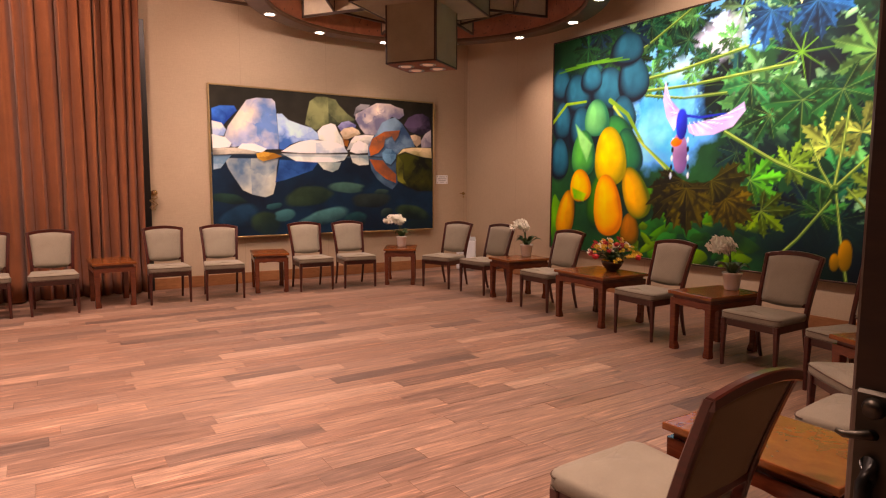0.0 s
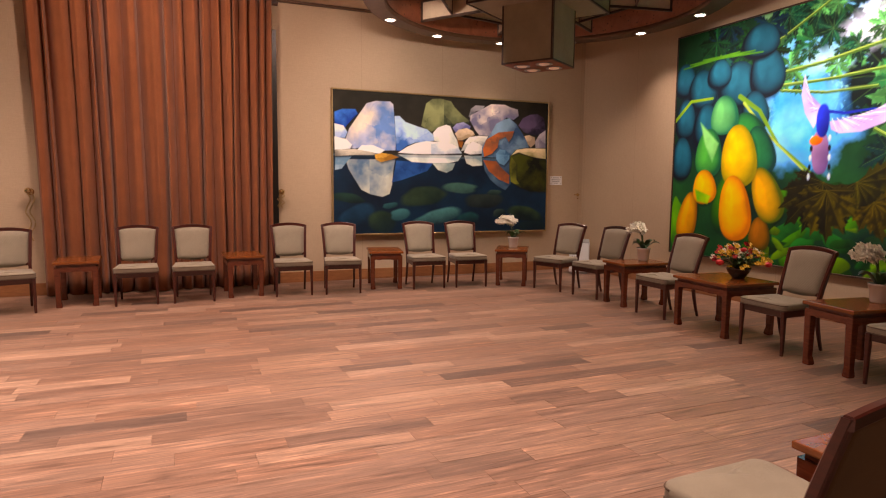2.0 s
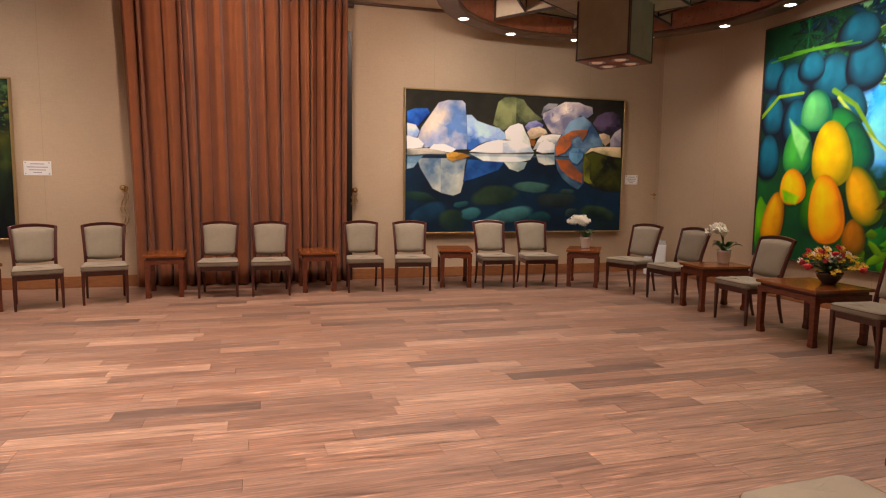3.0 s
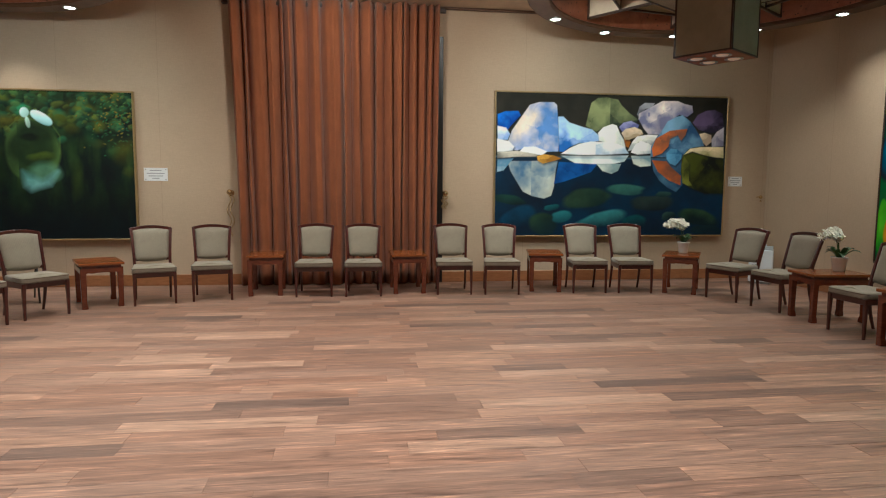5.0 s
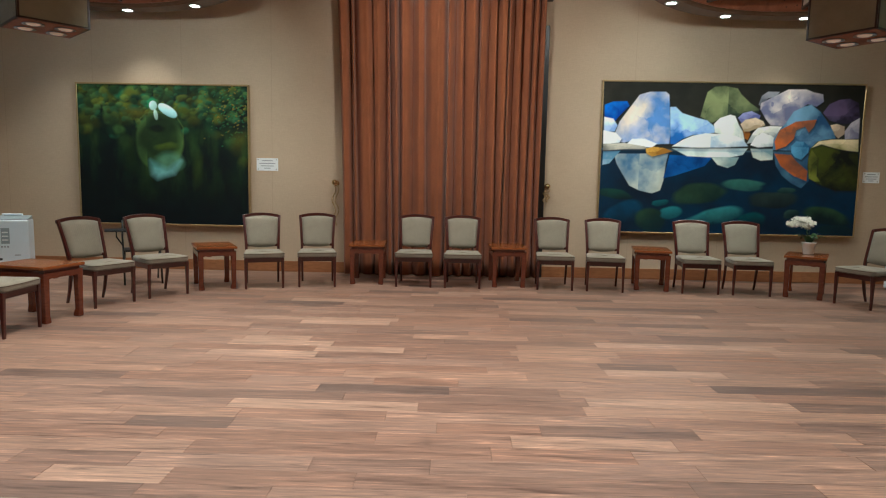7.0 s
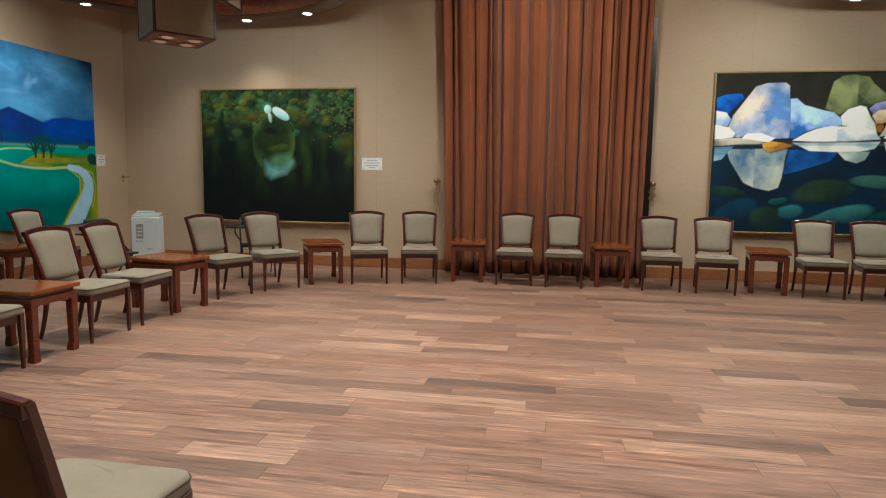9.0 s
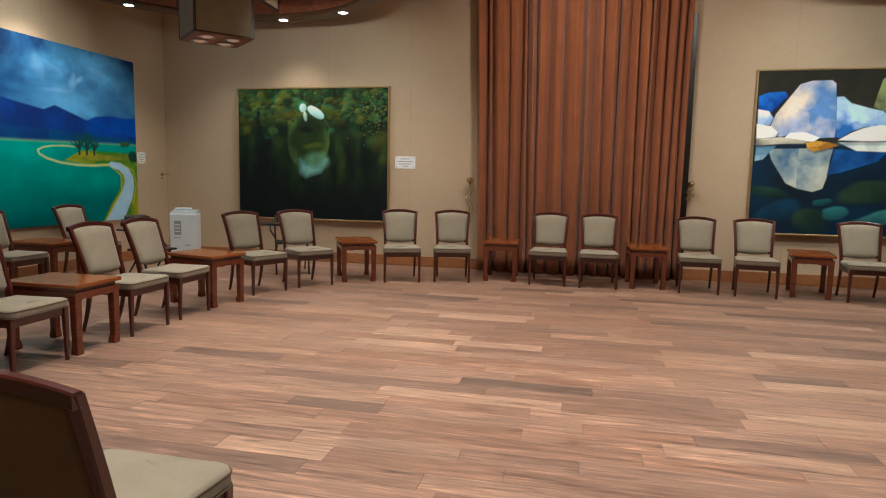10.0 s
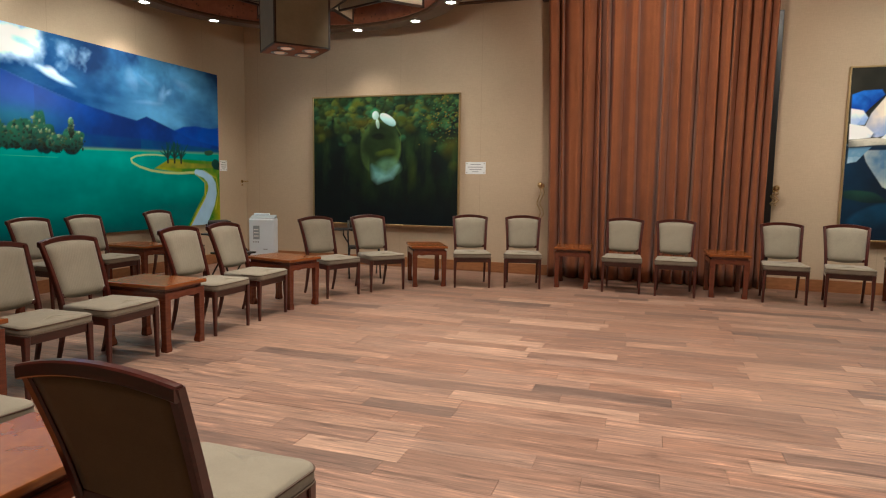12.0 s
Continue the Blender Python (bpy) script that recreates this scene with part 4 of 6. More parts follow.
    p.rock(((0.598, 0.867), (0.608, 0.923), (0.631, 0.951), (0.675, 0.950), (0.662, 0.917), (0.633, 0.908), (0.608, 0.851)), (150, 152, 156), (74, 78, 88), 7, (-0.35, 0.75), True)
    p.rock(((0.006, 0.848), (0.039, 0.870), (0.092, 0.873), (0.102, 0.843), (0.061, 0.769), (0.047, 0.737), (0.007, 0.771)), (70, 140, 226), (20, 64, 146), 7, (-0.35, 0.75), True)
    p.rock(((0.846, 0.818), (0.868, 0.875), (0.905, 0.905), (0.944, 0.913), (0.979, 0.887), (0.989, 0.790), (0.942, 0.748), (0.903, 0.755), (0.873, 0.770)), (92, 80, 108), (36, 32, 50), 7, (-0.35, 0.75), True)
    p.rock(((0.605, 0.835), (0.607, 0.875), (0.661, 0.925), (0.708, 0.967), (0.776, 0.969), (0.806, 0.950), (0.841, 0.939), (0.846, 0.891), (0.820, 0.858), (0.785, 0.873), (0.744, 0.823), (0.727, 0.749), (0.699, 0.727), (0.650, 0.731), (0.629, 0.771)), (220, 210, 198), (110, 112, 138), 7, (-0.35, 0.75), True)
    p.rock(((0.006, 0.768), (0.042, 0.756), (0.059, 0.713), (0.049, 0.672), (0.008, 0.671)), (222, 230, 240), (140, 168, 210), 7, (-0.35, 0.75), True)
    p.rock(((0.045, 0.636), (0.066, 0.737), (0.112, 0.851), (0.139, 0.917), (0.177, 0.937), (0.240, 0.939), (0.253, 0.920), (0.258, 0.824), (0.265, 0.662), (0.263, 0.597), (0.206, 0.592), (0.147, 0.626), (0.089, 0.600), (0.055, 0.607)), (212, 202, 190), (96, 130, 182), 7, (-0.35, 0.75), True)
    p.rock(((0.005, 0.679), (0.054, 0.664), (0.077, 0.627), (0.070, 0.599), (0.031, 0.590), (0.007, 0.589)), (240, 240, 236), (170, 178, 190), 7, (-0.35, 0.75), True)
    p.rock(((0.259, 0.840), (0.281, 0.841), (0.307, 0.801), (0.366, 0.771), (0.405, 0.756), (0.434, 0.716), (0.437, 0.676), (0.389, 0.663), (0.350, 0.657), (0.312, 0.631), (0.284, 0.594), (0.267, 0.597)), (172, 198, 228), (54, 100, 168), 7, (-0.35, 0.75), True)
    p.rock(((0.522, 0.776), (0.540, 0.808), (0.573, 0.822), (0.608, 0.794), (0.604, 0.773), (0.570, 0.777), (0.538, 0.739)), (170, 174, 206), (92, 96, 144), 7, (-0.35, 0.75), True)
    p.rock(((0.544, 0.700), (0.565, 0.707), (0.574, 0.672), (0.566, 0.631), (0.552, 0.642)), (206, 160, 70), (140, 90, 36), 7, (-0.35, 0.75), True)
    p.rock(((0.533, 0.735), (0.551, 0.765), (0.590, 0.779), (0.620, 0.757), (0.629, 0.730), (0.592, 0.705), (0.569, 0.688), (0.549, 0.687)), (238, 226, 206), (160, 144, 118), 7, (-0.35, 0.75), True)
    p.rock(((0.431, 0.732), (0.453, 0.773), (0.492, 0.796), (0.511, 0.787), (0.528, 0.727), (0.544, 0.687), (0.554, 0.622), (0.517, 0.645), (0.457, 0.668), (0.437, 0.676)), (240, 238, 224), (164, 176, 178), 7, (-0.35, 0.75), True)
    p.rock(((0.562, 0.606), (0.584, 0.680), (0.602, 0.713), (0.650, 0.726), (0.694, 0.724), (0.677, 0.675), (0.668, 0.642), (0.643, 0.674), (0.608, 0.673), (0.586, 0.615)), (226, 226, 216), (140, 148, 152), 7, (-0.35, 0.75), True)
    p.rock(((0.577, 0.598), (0.595, 0.653), (0.618, 0.681), (0.653, 0.666), (0.671, 0.642), (0.670, 0.593), (0.607, 0.583)), (242, 240, 232), (160, 168, 172), 7, (-0.35, 0.75), True)
    p.rock(((0.275, 0.581), (0.313, 0.623), (0.351, 0.652), (0.399, 0.670), (0.457, 0.668), (0.516, 0.657), (0.546, 0.638), (0.568, 0.590), (0.460, 0.578), (0.343, 0.575)), (246, 244, 238), (160, 176, 190), 7, (-0.35, 0.75), True)
    p.rock(((0.099, 0.592), (0.118, 0.625), (0.166, 0.627), (0.216, 0.596), (0.197, 0.571), (0.119, 0.576)), (232, 236, 238), (150, 172, 190), 7, (-0.35, 0.75), True)
    p.rock(((0.879, 0.738), (0.903, 0.747), (0.933, 0.731), (0.936, 0.683), (0.913, 0.652), (0.892, 0.681)), (232, 220, 190), (150, 134, 116), 7, (-0.35, 0.75), True)
    p.rock(((0.935, 0.699), (0.957, 0.756), (0.989, 0.790), (0.991, 0.652), (0.938, 0.647)), (186, 182, 188), (104, 104, 124), 7, (-0.35, 0.75), True)
    p.rock(((0.664, 0.568), (0.665, 0.642), (0.685, 0.699), (0.708, 0.749), (0.734, 0.823), (0.771, 0.856), (0.800, 0.870), (0.836, 0.826), (0.869, 0.754), (0.891, 0.698), (0.903, 0.652), (0.850, 0.639), (0.822, 0.597), (0.804, 0.564)), (120, 152, 176), (48, 76, 108), 7, (-0.35, 0.75), True)
    p.rock(((0.685, 0.699), (0.746, 0.758), (0.795, 0.768), (0.824, 0.773), (0.816, 0.728), (0.798, 0.687), (0.782, 0.727), (0.749, 0.701), (0.742, 0.644), (0.714, 0.594), (0.676, 0.569), (0.669, 0.626)), (204, 112, 46), (120, 82, 62), 7, (-0.35, 0.75), True)
    p.rock(((0.734, 0.595), (0.752, 0.628), (0.782, 0.626), (0.804, 0.597), (0.802, 0.556), (0.777, 0.506), (0.752, 0.522), (0.736, 0.554)), (104, 148, 178), (44, 84, 118), 7, (-0.35, 0.75), True)
    p.rock(((0.804, 0.523), (0.808, 0.581), (0.835, 0.631), (0.879, 0.645), (0.991, 0.648), (1.004, 0.306), (0.915, 0.306), (0.843, 0.351), (0.811, 0.400), (0.803, 0.465)), (66, 72, 22), (14, 18, 12), 7, (-0.35, 0.75), True)
    p.rock(((0.815, 0.589), (0.840, 0.631), (0.889, 0.644), (0.991, 0.647), (0.994, 0.566), (0.951, 0.572), (0.911, 0.584), (0.851, 0.611)), (206, 192, 158), (120, 116, 74), 7, (-0.35, 0.75), True)
    p.rock(((0.812, 0.383), (0.804, 0.515), (0.815, 0.573), (0.840, 0.524), (0.841, 0.400), (0.869, 0.335)), (112, 116, 48), (48, 54, 22), 7, (-0.35, 0.75), True)
    p.rock(((0.006, 0.586), (0.089, 0.598), (0.168, 0.578), (0.183, 0.559), (0.090, 0.556), (0.007, 0.544)), (178, 174, 162), (74, 74, 72), 7, (-0.35, 0.75), True)
    p.rock(((0.173, 0.562), (0.202, 0.576), (0.246, 0.567), (0.278, 0.548), (0.247, 0.531), (0.199, 0.510), (0.177, 0.529)), (228, 188, 94), (140, 102, 40), 7, (-0.35, 0.75), True)
    p.rgb *= (0.80 + 0.40 * n2)[..., None]
    p.deepen(1.05, 1.12, 1.25)
    return p.hang("boulder_painting", "large framed painting of white boulders mirrored in dark water", pose(4.139, YN, 0.734, 0, 0, 0), 0.022, M_GOLD, 0.05, 0.045)


def pond_picture():
    p = Picture(2.57, 2.075, 0.010, 8)
    n1, n2, n3 = p.fbm(1.6, 5), p.fbm(7, 4), p.fbm(3.2, 5, 0.5, 1.2)
    p.lay(np.ones_like(p.X), p.blend((4, 14, 14), (26, 44, 26), n1 * 2.0 - 0.8 + 0.35 * (p.V - 0.4)))
    for k in range(150):
        u, v = p.rng.uniform(0, 1), 1 - abs(p.rng.normal(0, 0.17))
        if v < 0.55 + 0.25 * abs(u - 0.35) * -1 + 0.05:
            continue
        s = p.rng.uniform(0.06, 0.17)
        g = p.rng.uniform(0.5, 1.15)
        col = ((84, 106, 52), (120, 118, 36), (62, 112, 76), (58, 84, 44))[k % 4]
        p.blob(u, v, s, s * 0.8, 0, tuple(c * g for c in col), tuple(c * 0.25 for c in col), 0.08, 2, (-0.3, 0.8), 0.5)
    for k in range(170):
        u, v = p.rng.uniform(0, 1), p.rng.uniform(0.74, 1.0)
        s = p.rng.uniform(0.03, 0.09)
        col = ((96, 116, 62), (70, 104, 66), (120, 120, 44), (60, 88, 48))[k % 4]
        p.blob(u, v, s, s * 0.75, p.rng.uniform(-30, 30), col, tuple(c * 0.3 for c in col), 0.12, 2, (-0.4, 0.8), 0.35, 0.7)
    for k in range(220):
        u, v = p.rng.normal(0.92, 0.09), p.rng.normal(0.83, 0.11)
        col = ((70, 120, 74), (50, 96, 66), (96, 118, 58), (150, 120, 40))[k % 4]
        p.blob(u, v, p.rng.uniform(0.012, 0.035), 0.012, p.rng.uniform(-40, 60), col, tuple(c * 0.5 for c in col), 0, 2, (0, 1), 0.6)
    for u, v, ru, rv, col in ((0.35, 0.80, 0.26, 0.12, (108, 92, 18)), (0.62, 0.82, 0.20, 0.14, (96, 98, 22)), (0.30, 0.48, 0.16, 0.34, (44, 62, 22)), (0.70, 0.40, 0.10, 0.36, (78, 92, 32)),
                              (0.68, 0.60, 0.10, 0.24, (48, 74, 34)), (0.95, 0.60, 0.18, 0.24, (96, 88, 22)), (0.78, 0.68, 0.14, 0.20, (40, 74, 44)), (0.20, 0.75, 0.24, 0.18, (44, 56, 28)), (0.93, 0.30, 0.2, 0.3, (22, 40, 22)),
                              (0.36, 0.25, 0.3, 0.14, (20, 34, 18)), (0.97, 0.10, 0.05, 0.24, (30, 50, 26))):
        p.blob(u, v, ru, rv, 0, col, tuple(c * 0.35 for c in col), 0.12, 2, (0.1, 0.6), 0.8, 0.8)
    streak = p.fbm(3.0, 5, 1.6, 0.45)
    p.lay((streak - 0.48) * 4 * np.clip((p.V - 0.12) * 3, 0, 1) * np.clip((0.85 - p.V) * 4, 0, 1) * 0.8, p.blend((20, 40, 22), (74, 88, 36), n1 * 1.8 - 0.5))
    # round nest and its mirror image
    p.blob(0.478, 0.60, 0.375, 0.47, 0, (92, 108, 52), (34, 50, 28), 0.02, 2, (0.1, 0.2), 0.10, 0.85)
    p.blob(0.478, 0.63, 0.35, 0.38, 0, (44, 58, 26), (18, 28, 16), 0.05, 2, (0.2, -0.6), 0.3, 0.9)
    p.blob(0.465, 0.69, 0.16, 0.07, 0, (10, 16, 10), (22, 30, 14), 0.05, 2, (0, 1), 0.5)
    p.blob(0.52, 0.56, 0.24, 0.07, 8, (92, 100, 30), (40, 50, 20), 0.1, 2, (0, 1), 0.5)
    p.blob(0.53, 0.45, 0.26, 0.20, 12, (112, 140, 110), (60, 86, 62), 0.05, 2, (0.4, -0.4), 0.5, 0.9)
    p.shape(((0.42, 0.46), (0.52, 0.40), (0.60, 0.46), (0.56, 0.37), (0.50, 0.35), (0.46, 0.33), (0.43, 0.36)), (150, 180, 176), (96, 130, 122), 12)
    p.stroke([(0.35, 0.74), (0.40, 0.80), (0.48, 0.81), (0.58, 0.78), (0.62, 0.70), (0.615, 0.58)], 0.010, (96, 104, 48), None, 0.3)
    # two plain pale forms
    p.blob(0.53, 0.82, 0.17, 0.075, -32, (226, 232, 226), (120, 156, 156), 0, 2.2)
    p.blob(0.445, 0.855, 0.065, 0.075, 0, (222, 226, 218), (140, 160, 150))
    p.blob(0.46, 0.79, 0.035, 0.09, 10, (200, 206, 190), (120, 140, 120))
    p.lay(((0.24 - p.V) * 6) * 0.8, (4, 14, 18))
    p.rgb *= (0.7 + 0.6 * n2)[..., None] * np.array((0.86, 1.06, 1.12))
    p.deepen(1.0, 1.1, 1.2)
    return p.hang("pond_painting", "gilt-framed dark green painting of a pond with pale forms", pose(-4.348, YN, 0.71, 0, 0, 0), 0.024, M_GOLD, 0.05, 0.045)


def fruit_picture():
    p = Picture(4.80, 3.08, 0.0115, 21)
    n1, n2, n3 = p.fbm(1.2, 5), p.fbm(6, 4), p.fbm(2.5, 5)
    p.lay(np.ones_like(p.X), p.blend((8, 36, 34), (40, 92, 48), n1 * 1.8 - 0.4))
    p.lay(((p.U - 0.62) * 4) * (1 - p.V) * 0.9, (10, 26, 30))
    # open sky between the leaves
    sky = np.exp(-((p.U - 0.43) / 0.13) ** 2 - ((p.V - 0.62) / 0.26) ** 2) * 1.7 + np.exp(-((p.U - 0.58) / 0.13) ** 2 - ((p.V - 0.88) / 0.12) ** 2) * 1.5
    p.lay((sky + (n3 - 0.5) * 0.9 - 0.45) * 4, p.blend((64, 136, 200), (150, 192, 220), n1 * 1.4 - 0.3 + 0.5 * (p.V - 0.5)))
    p.blob(0.585, 0.885, 0.42, 0.24, 20, (232, 216, 222), (180, 184, 214), 0.08, 2, (0, 0.5), 0.7)
    # low bright greens
    for k in range(60):
        u, v = p.rng.uniform(0.28, 0.68), p.rng.uniform(0.0, 0.30)
        col = ((86, 142, 34), (40, 120, 50), (128, 158, 40), (34, 84, 32))[k % 4]
        p.blob(u, v, p.rng.uniform(0.08, 0.26), p.rng.uniform(0.04, 0.12), p.rng.uniform(-40, 60), col, tuple(c * 0.5 for c in col), 0.1)
    p.blob(0.02, 0.14, 0.14, 0.34, 0, (120, 170, 50), (50, 110, 40), 0.1)
    G = ((20, 98, 70), (64, 156, 92), (10, 66, 62), (120, 186, 110), (8, 50, 56), (180, 222, 160))
    for k in range(26):
        p.palm_leaf(p.rng.uniform(0.34, 0.72), p.rng.uniform(0.60, 1.02), p.rng.uniform(0.22, 0.42), p.rng.uniform(180, 360), G[k % 6], (150, 186, 90))
    for k in range(34):
        p.palm_leaf(p.rng.uniform(0.62, 1.02), p.rng.uniform(0.10, 1.0), p.rng.uniform(0.3, 0.6), p.rng.uniform(190, 350), G[(k + 2) % 6], (160, 190, 90))
    p.lay(np.exp(-((p.U - 0.43) / 0.10) ** 2 - ((p.V - 0.60) / 0.20) ** 2) * 2.6 - 0.65 + (n2 - 0.5) * 0.8, p.blend((60, 146, 216), (150, 204, 236), n3 * 2.0 - 0.6 + 0.6 * (p.V - 0.5)))
    p.lay(np.exp(-((p.U - 0.57) / 0.08) ** 2 - ((p.V - 0.86) / 0.10) ** 2) * 1.5 - 0.6 + (n2 - 0.5) * 0.9, (236, 222, 228))
    p.lay(np.exp(-((p.U - 0.48) / 0.10) ** 2 - ((p.V - 0.78) / 0.07) ** 2) * 1.5 - 0.6 + (n2 - 0.5) * 0.9, (190, 220, 232))
    for k in range(16):
        p.palm_leaf(p.rng.uniform(0.36, 0.66), p.rng.uniform(0.70, 1.0), p.rng.uniform(0.12, 0.26), p.rng.uniform(180, 360), G[(3 * k) % 6], (170, 200, 120), 9, 280)
    # dark wash behind the right-hand leaves, then pale leaves over it
    for u, v, s in ((0.80, 0.14, 0.75), (0.70, 0.45, 0.50), (0.93, 0.62, 0.60), (0.95, 0.12, 0.6), (0.62, 0.12, 0.4), (0.80, 0.80, 0.5)):
        p.blob(u, v, s, s * 0.55, 0, (14, 50, 44), (4, 26, 34), 0.15, 2, (0, 1), 0.6, 0.85)
    for u, v, s, r, c in ((0.71, 0.56, 0.34, 200, (36, 122, 66)), (0.78, 0.60, 0.46, 265, (34, 104, 54)), (0.90, 0.48, 0.34, 120, (208, 206, 110)), (0.84, 0.44, 0.34, 100, (196, 200, 104)),
                          (0.67, 0.33, 0.40, 10, (96, 170, 62)), (0.76, 0.38, 0.30, 30, (150, 180, 74)), (0.92, 0.72, 0.44, 200, (130, 176, 96)), (0.66, 0.68, 0.36, 230, (60, 140, 84)), (0.93, 0.30, 0.34, 60, (168, 186, 84)),
                          (0.74, 0.92, 0.40, 230, (60, 120, 96)), (0.86, 0.62, 0.40, 300, (46, 116, 62)), (0.70, 0.22, 0.34, 320, (120, 140, 40)), (0.83, 0.22, 0.30, 60, (70, 140, 70))):
        p.palm_leaf(u, v, s, r, c, (200, 206, 120))
    for k in range(9):
        a = 2 * math.pi * k / 9
        p.stroke([(0.771, 0.759), (0.771 + 0.07 * math.cos(a), 0.759 + 0.10 * math.sin(a))], 0.008, (104, 140, 56), 0.003)
    # stalks
    for a, b, w in (((0.23, 0.74), (0.71, 0.825), 0.030), ((0.23, 0.71), (0.76, 0.725), 0.026), ((0.36, 0.687), (0.60, 0.655), 0.022), ((0.60, 0.51), (0.86, 0.30), 0.026),
                    ((0.855, 0.31), (0.875, 0.56), 0.022), ((0.86, 0.31), (0.99, 0.55), 0.022), ((0.85, 0.30), (0.80, 0.46), 0.018), ((0.72, 0.02), (0.85, 0.26), 0.022), ((0.89, 0.0), (0.86, 0.28), 0.022), ((0.98, 0.16), (0.88, 0.30), 0.02), ((0.23, 0.82), (0.50, 1.0), 0.022)):
        m = (0.5 * (a[0] + b[0]), 0.5 * (a[1] + b[1]) - 0.015)
        p.stroke([a, m, b], w * 0.75, (86, 108, 50), w * 0.55)
        p.stroke([(a[0], a[1] + 0.005), (m[0], m[1] + 0.005), (b[0], b[1] + 0.005)], w * 0.28, (176, 184, 100), w * 0.2)
    # blue leaves at the top
    for u, v, s, r in ((0.70, 0.92, 0.36, 250), (0.80, 0.92, 0.36, 290), (0.29, 0.90, 0.26, 275)):
        p.palm_leaf(u, v, s, r, (50, 116, 158), (110, 170, 200), 8, 200)
    p.shape(((0.745, 1.0), (0.765, 0.92), (0.785, 1.0)), (236, 222, 160))
    # dark crown and the fruit on the left
    for k in range(16):
        p.palm_leaf(p.rng.uniform(0.02, 0.34), p.rng.uniform(0.74, 1.0), p.rng.uniform(0.26, 0.44), p.rng.uniform(170, 380), ((18, 84, 70), (30, 104, 60), (16, 64, 84), (40, 110, 50))[k % 4], (90, 140, 60))
    p.blob(0.15, 0.62, 0.70, 0.70, 0, (8, 52, 62), (4, 30, 40), 0.05, 2.4, (0, 1), 0.25)
    for u, v, ru, rv, rot in ((0.03, 0.80, 0.16, 0.20, 0), (0.10, 0.74, 0.20, 0.24, 5), (0.04, 0.62, 0.15, 0.24, 0), (0.225, 0.74, 0.24, 0.25, -10), (0.315, 0.77, 0.20, 0.26, 10), (0.03, 0.44, 0.16, 0.26, 0), (0.12, 0.58, 0.18, 0.26, 0),
                              (0.285, 0.62, 0.16, 0.22, 12), (0.16, 0.80, 0.16, 0.16, 0), (0.29, 0.90, 0.22, 0.18, 0)):
        p.blob(u, v - 0.01, ru * 1.38, rv * 1.30, rot, (4, 30, 40), (2, 20, 30), 0, 2.1, (0, 1), 0.2, 0.9)
        p.blob(u, v, ru * 1.28, rv * 1.22, rot, (8, 106, 116), (1, 22, 36), 0, 2.1, (0.6, 0.7), None, 1.0, 0, -0.2)
    for k in range(7):
        a = math.pi * (0.05 + 0.9 * k / 6)
        p.stroke([(0.162, 0.87), (0.162 + 0.14 * math.cos(a), 0.87 + 0.03 * math.sin(a) - 0.02)], 0.018, (96, 138, 50), 0.008)
    p.stroke([(0.0, 0.62), (0.06, 0.70), (0.14, 0.70)], 0.024, (136, 156, 52), 0.018)
    p.stroke([(0.235, 0.69), (0.30, 0.62), (0.36, 0.48), (0.46, 0.36)], 0.032, (122, 146, 56), 0.016)
    p.stroke([(0.25, 0.66), (0.33, 0.52), (0.44, 0.37)], 0.02, (176, 180, 90), 0.010)
    for u, v, ru, rv, rot, a, b in ((0.27, 0.50, 0.24, 0.36, 22, (60, 140, 70), (14, 70, 50)), (0.31, 0.46, 0.16, 0.30, 20, (46, 122, 74), (10, 60, 54)), (0.185, 0.62, 0.19, 0.24, 4, (120, 176, 110), (26, 100, 72)),
                                    (0.135, 0.46, 0.19, 0.31, 0, (96, 168, 78), (18, 92, 60)), (0.20, 0.24, 0.17, 0.36, -8, (70, 120, 30), (24, 66, 34)), (0.32, 0.12, 0.13, 0.20, 0, (176, 110, 24), (90, 70, 20)),
                                    (0.065, 0.17, 0.15, 0.34, -12, (236, 168, 30), (150, 96, 20)), (0.335, 0.28, 0.17, 0.34, 24, (226, 160, 28), (90, 96, 26)),
                                    (0.24, 0.44, 0.23, 0.38, 6, (246, 190, 40), (150, 130, 24)), (0.125, 0.31, 0.17, 0.22, 8, (250, 190, 44), (196, 122, 20)), (0.235, 0.22, 0.21, 0.40, 8, (252, 186, 36), (196, 116, 14))):
        p.blob(u + 0.004, v - 0.012, ru * 1.32, rv * 1.16, rot, (14, 44, 28), (8, 30, 22), 0, 2.1, (0, 1), 0.25, 0.85)
        p.blob(u, v, ru * 1.22, rv * 1.10, rot, a, b, 0, 2.15, (-0.75, 0.35), None, 1.0, 0, -0.22)
    p.shape(((0.10, 0.60), (0.17, 0.50), (0.15, 0.42), (0.12, 0.50)), (150, 196, 120), (70, 140, 70), 3)
    p.shape(((0.09, 0.30), (0.15, 0.27), (0.14, 0.235), (0.10, 0.245)), (120, 170, 50), (200, 200, 60), 3)
    # brown hanging leaves under the middle
    for u, v, s, r, c in ((0.49, 0.33, 0.60, 250, (66, 56, 16)), (0.57, 0.33, 0.52, 300, (84, 74, 20)), (0.50, 0.30, 0.50, 275, (104, 86, 22)), (0.61, 0.26, 0.38, 310, (138, 110, 26))):
        p.palm_leaf(u, v, s, r, c, (150, 128, 44), 9, 170)
    for u, v, ru, rv in ((0.885, 0.085, 0.07, 0.17), (0.865, 0.06, 0.05, 0.10)):
        p.blob(u, v, ru, rv, 0, (200, 140, 24), (80, 70, 16), 0, 2.1)
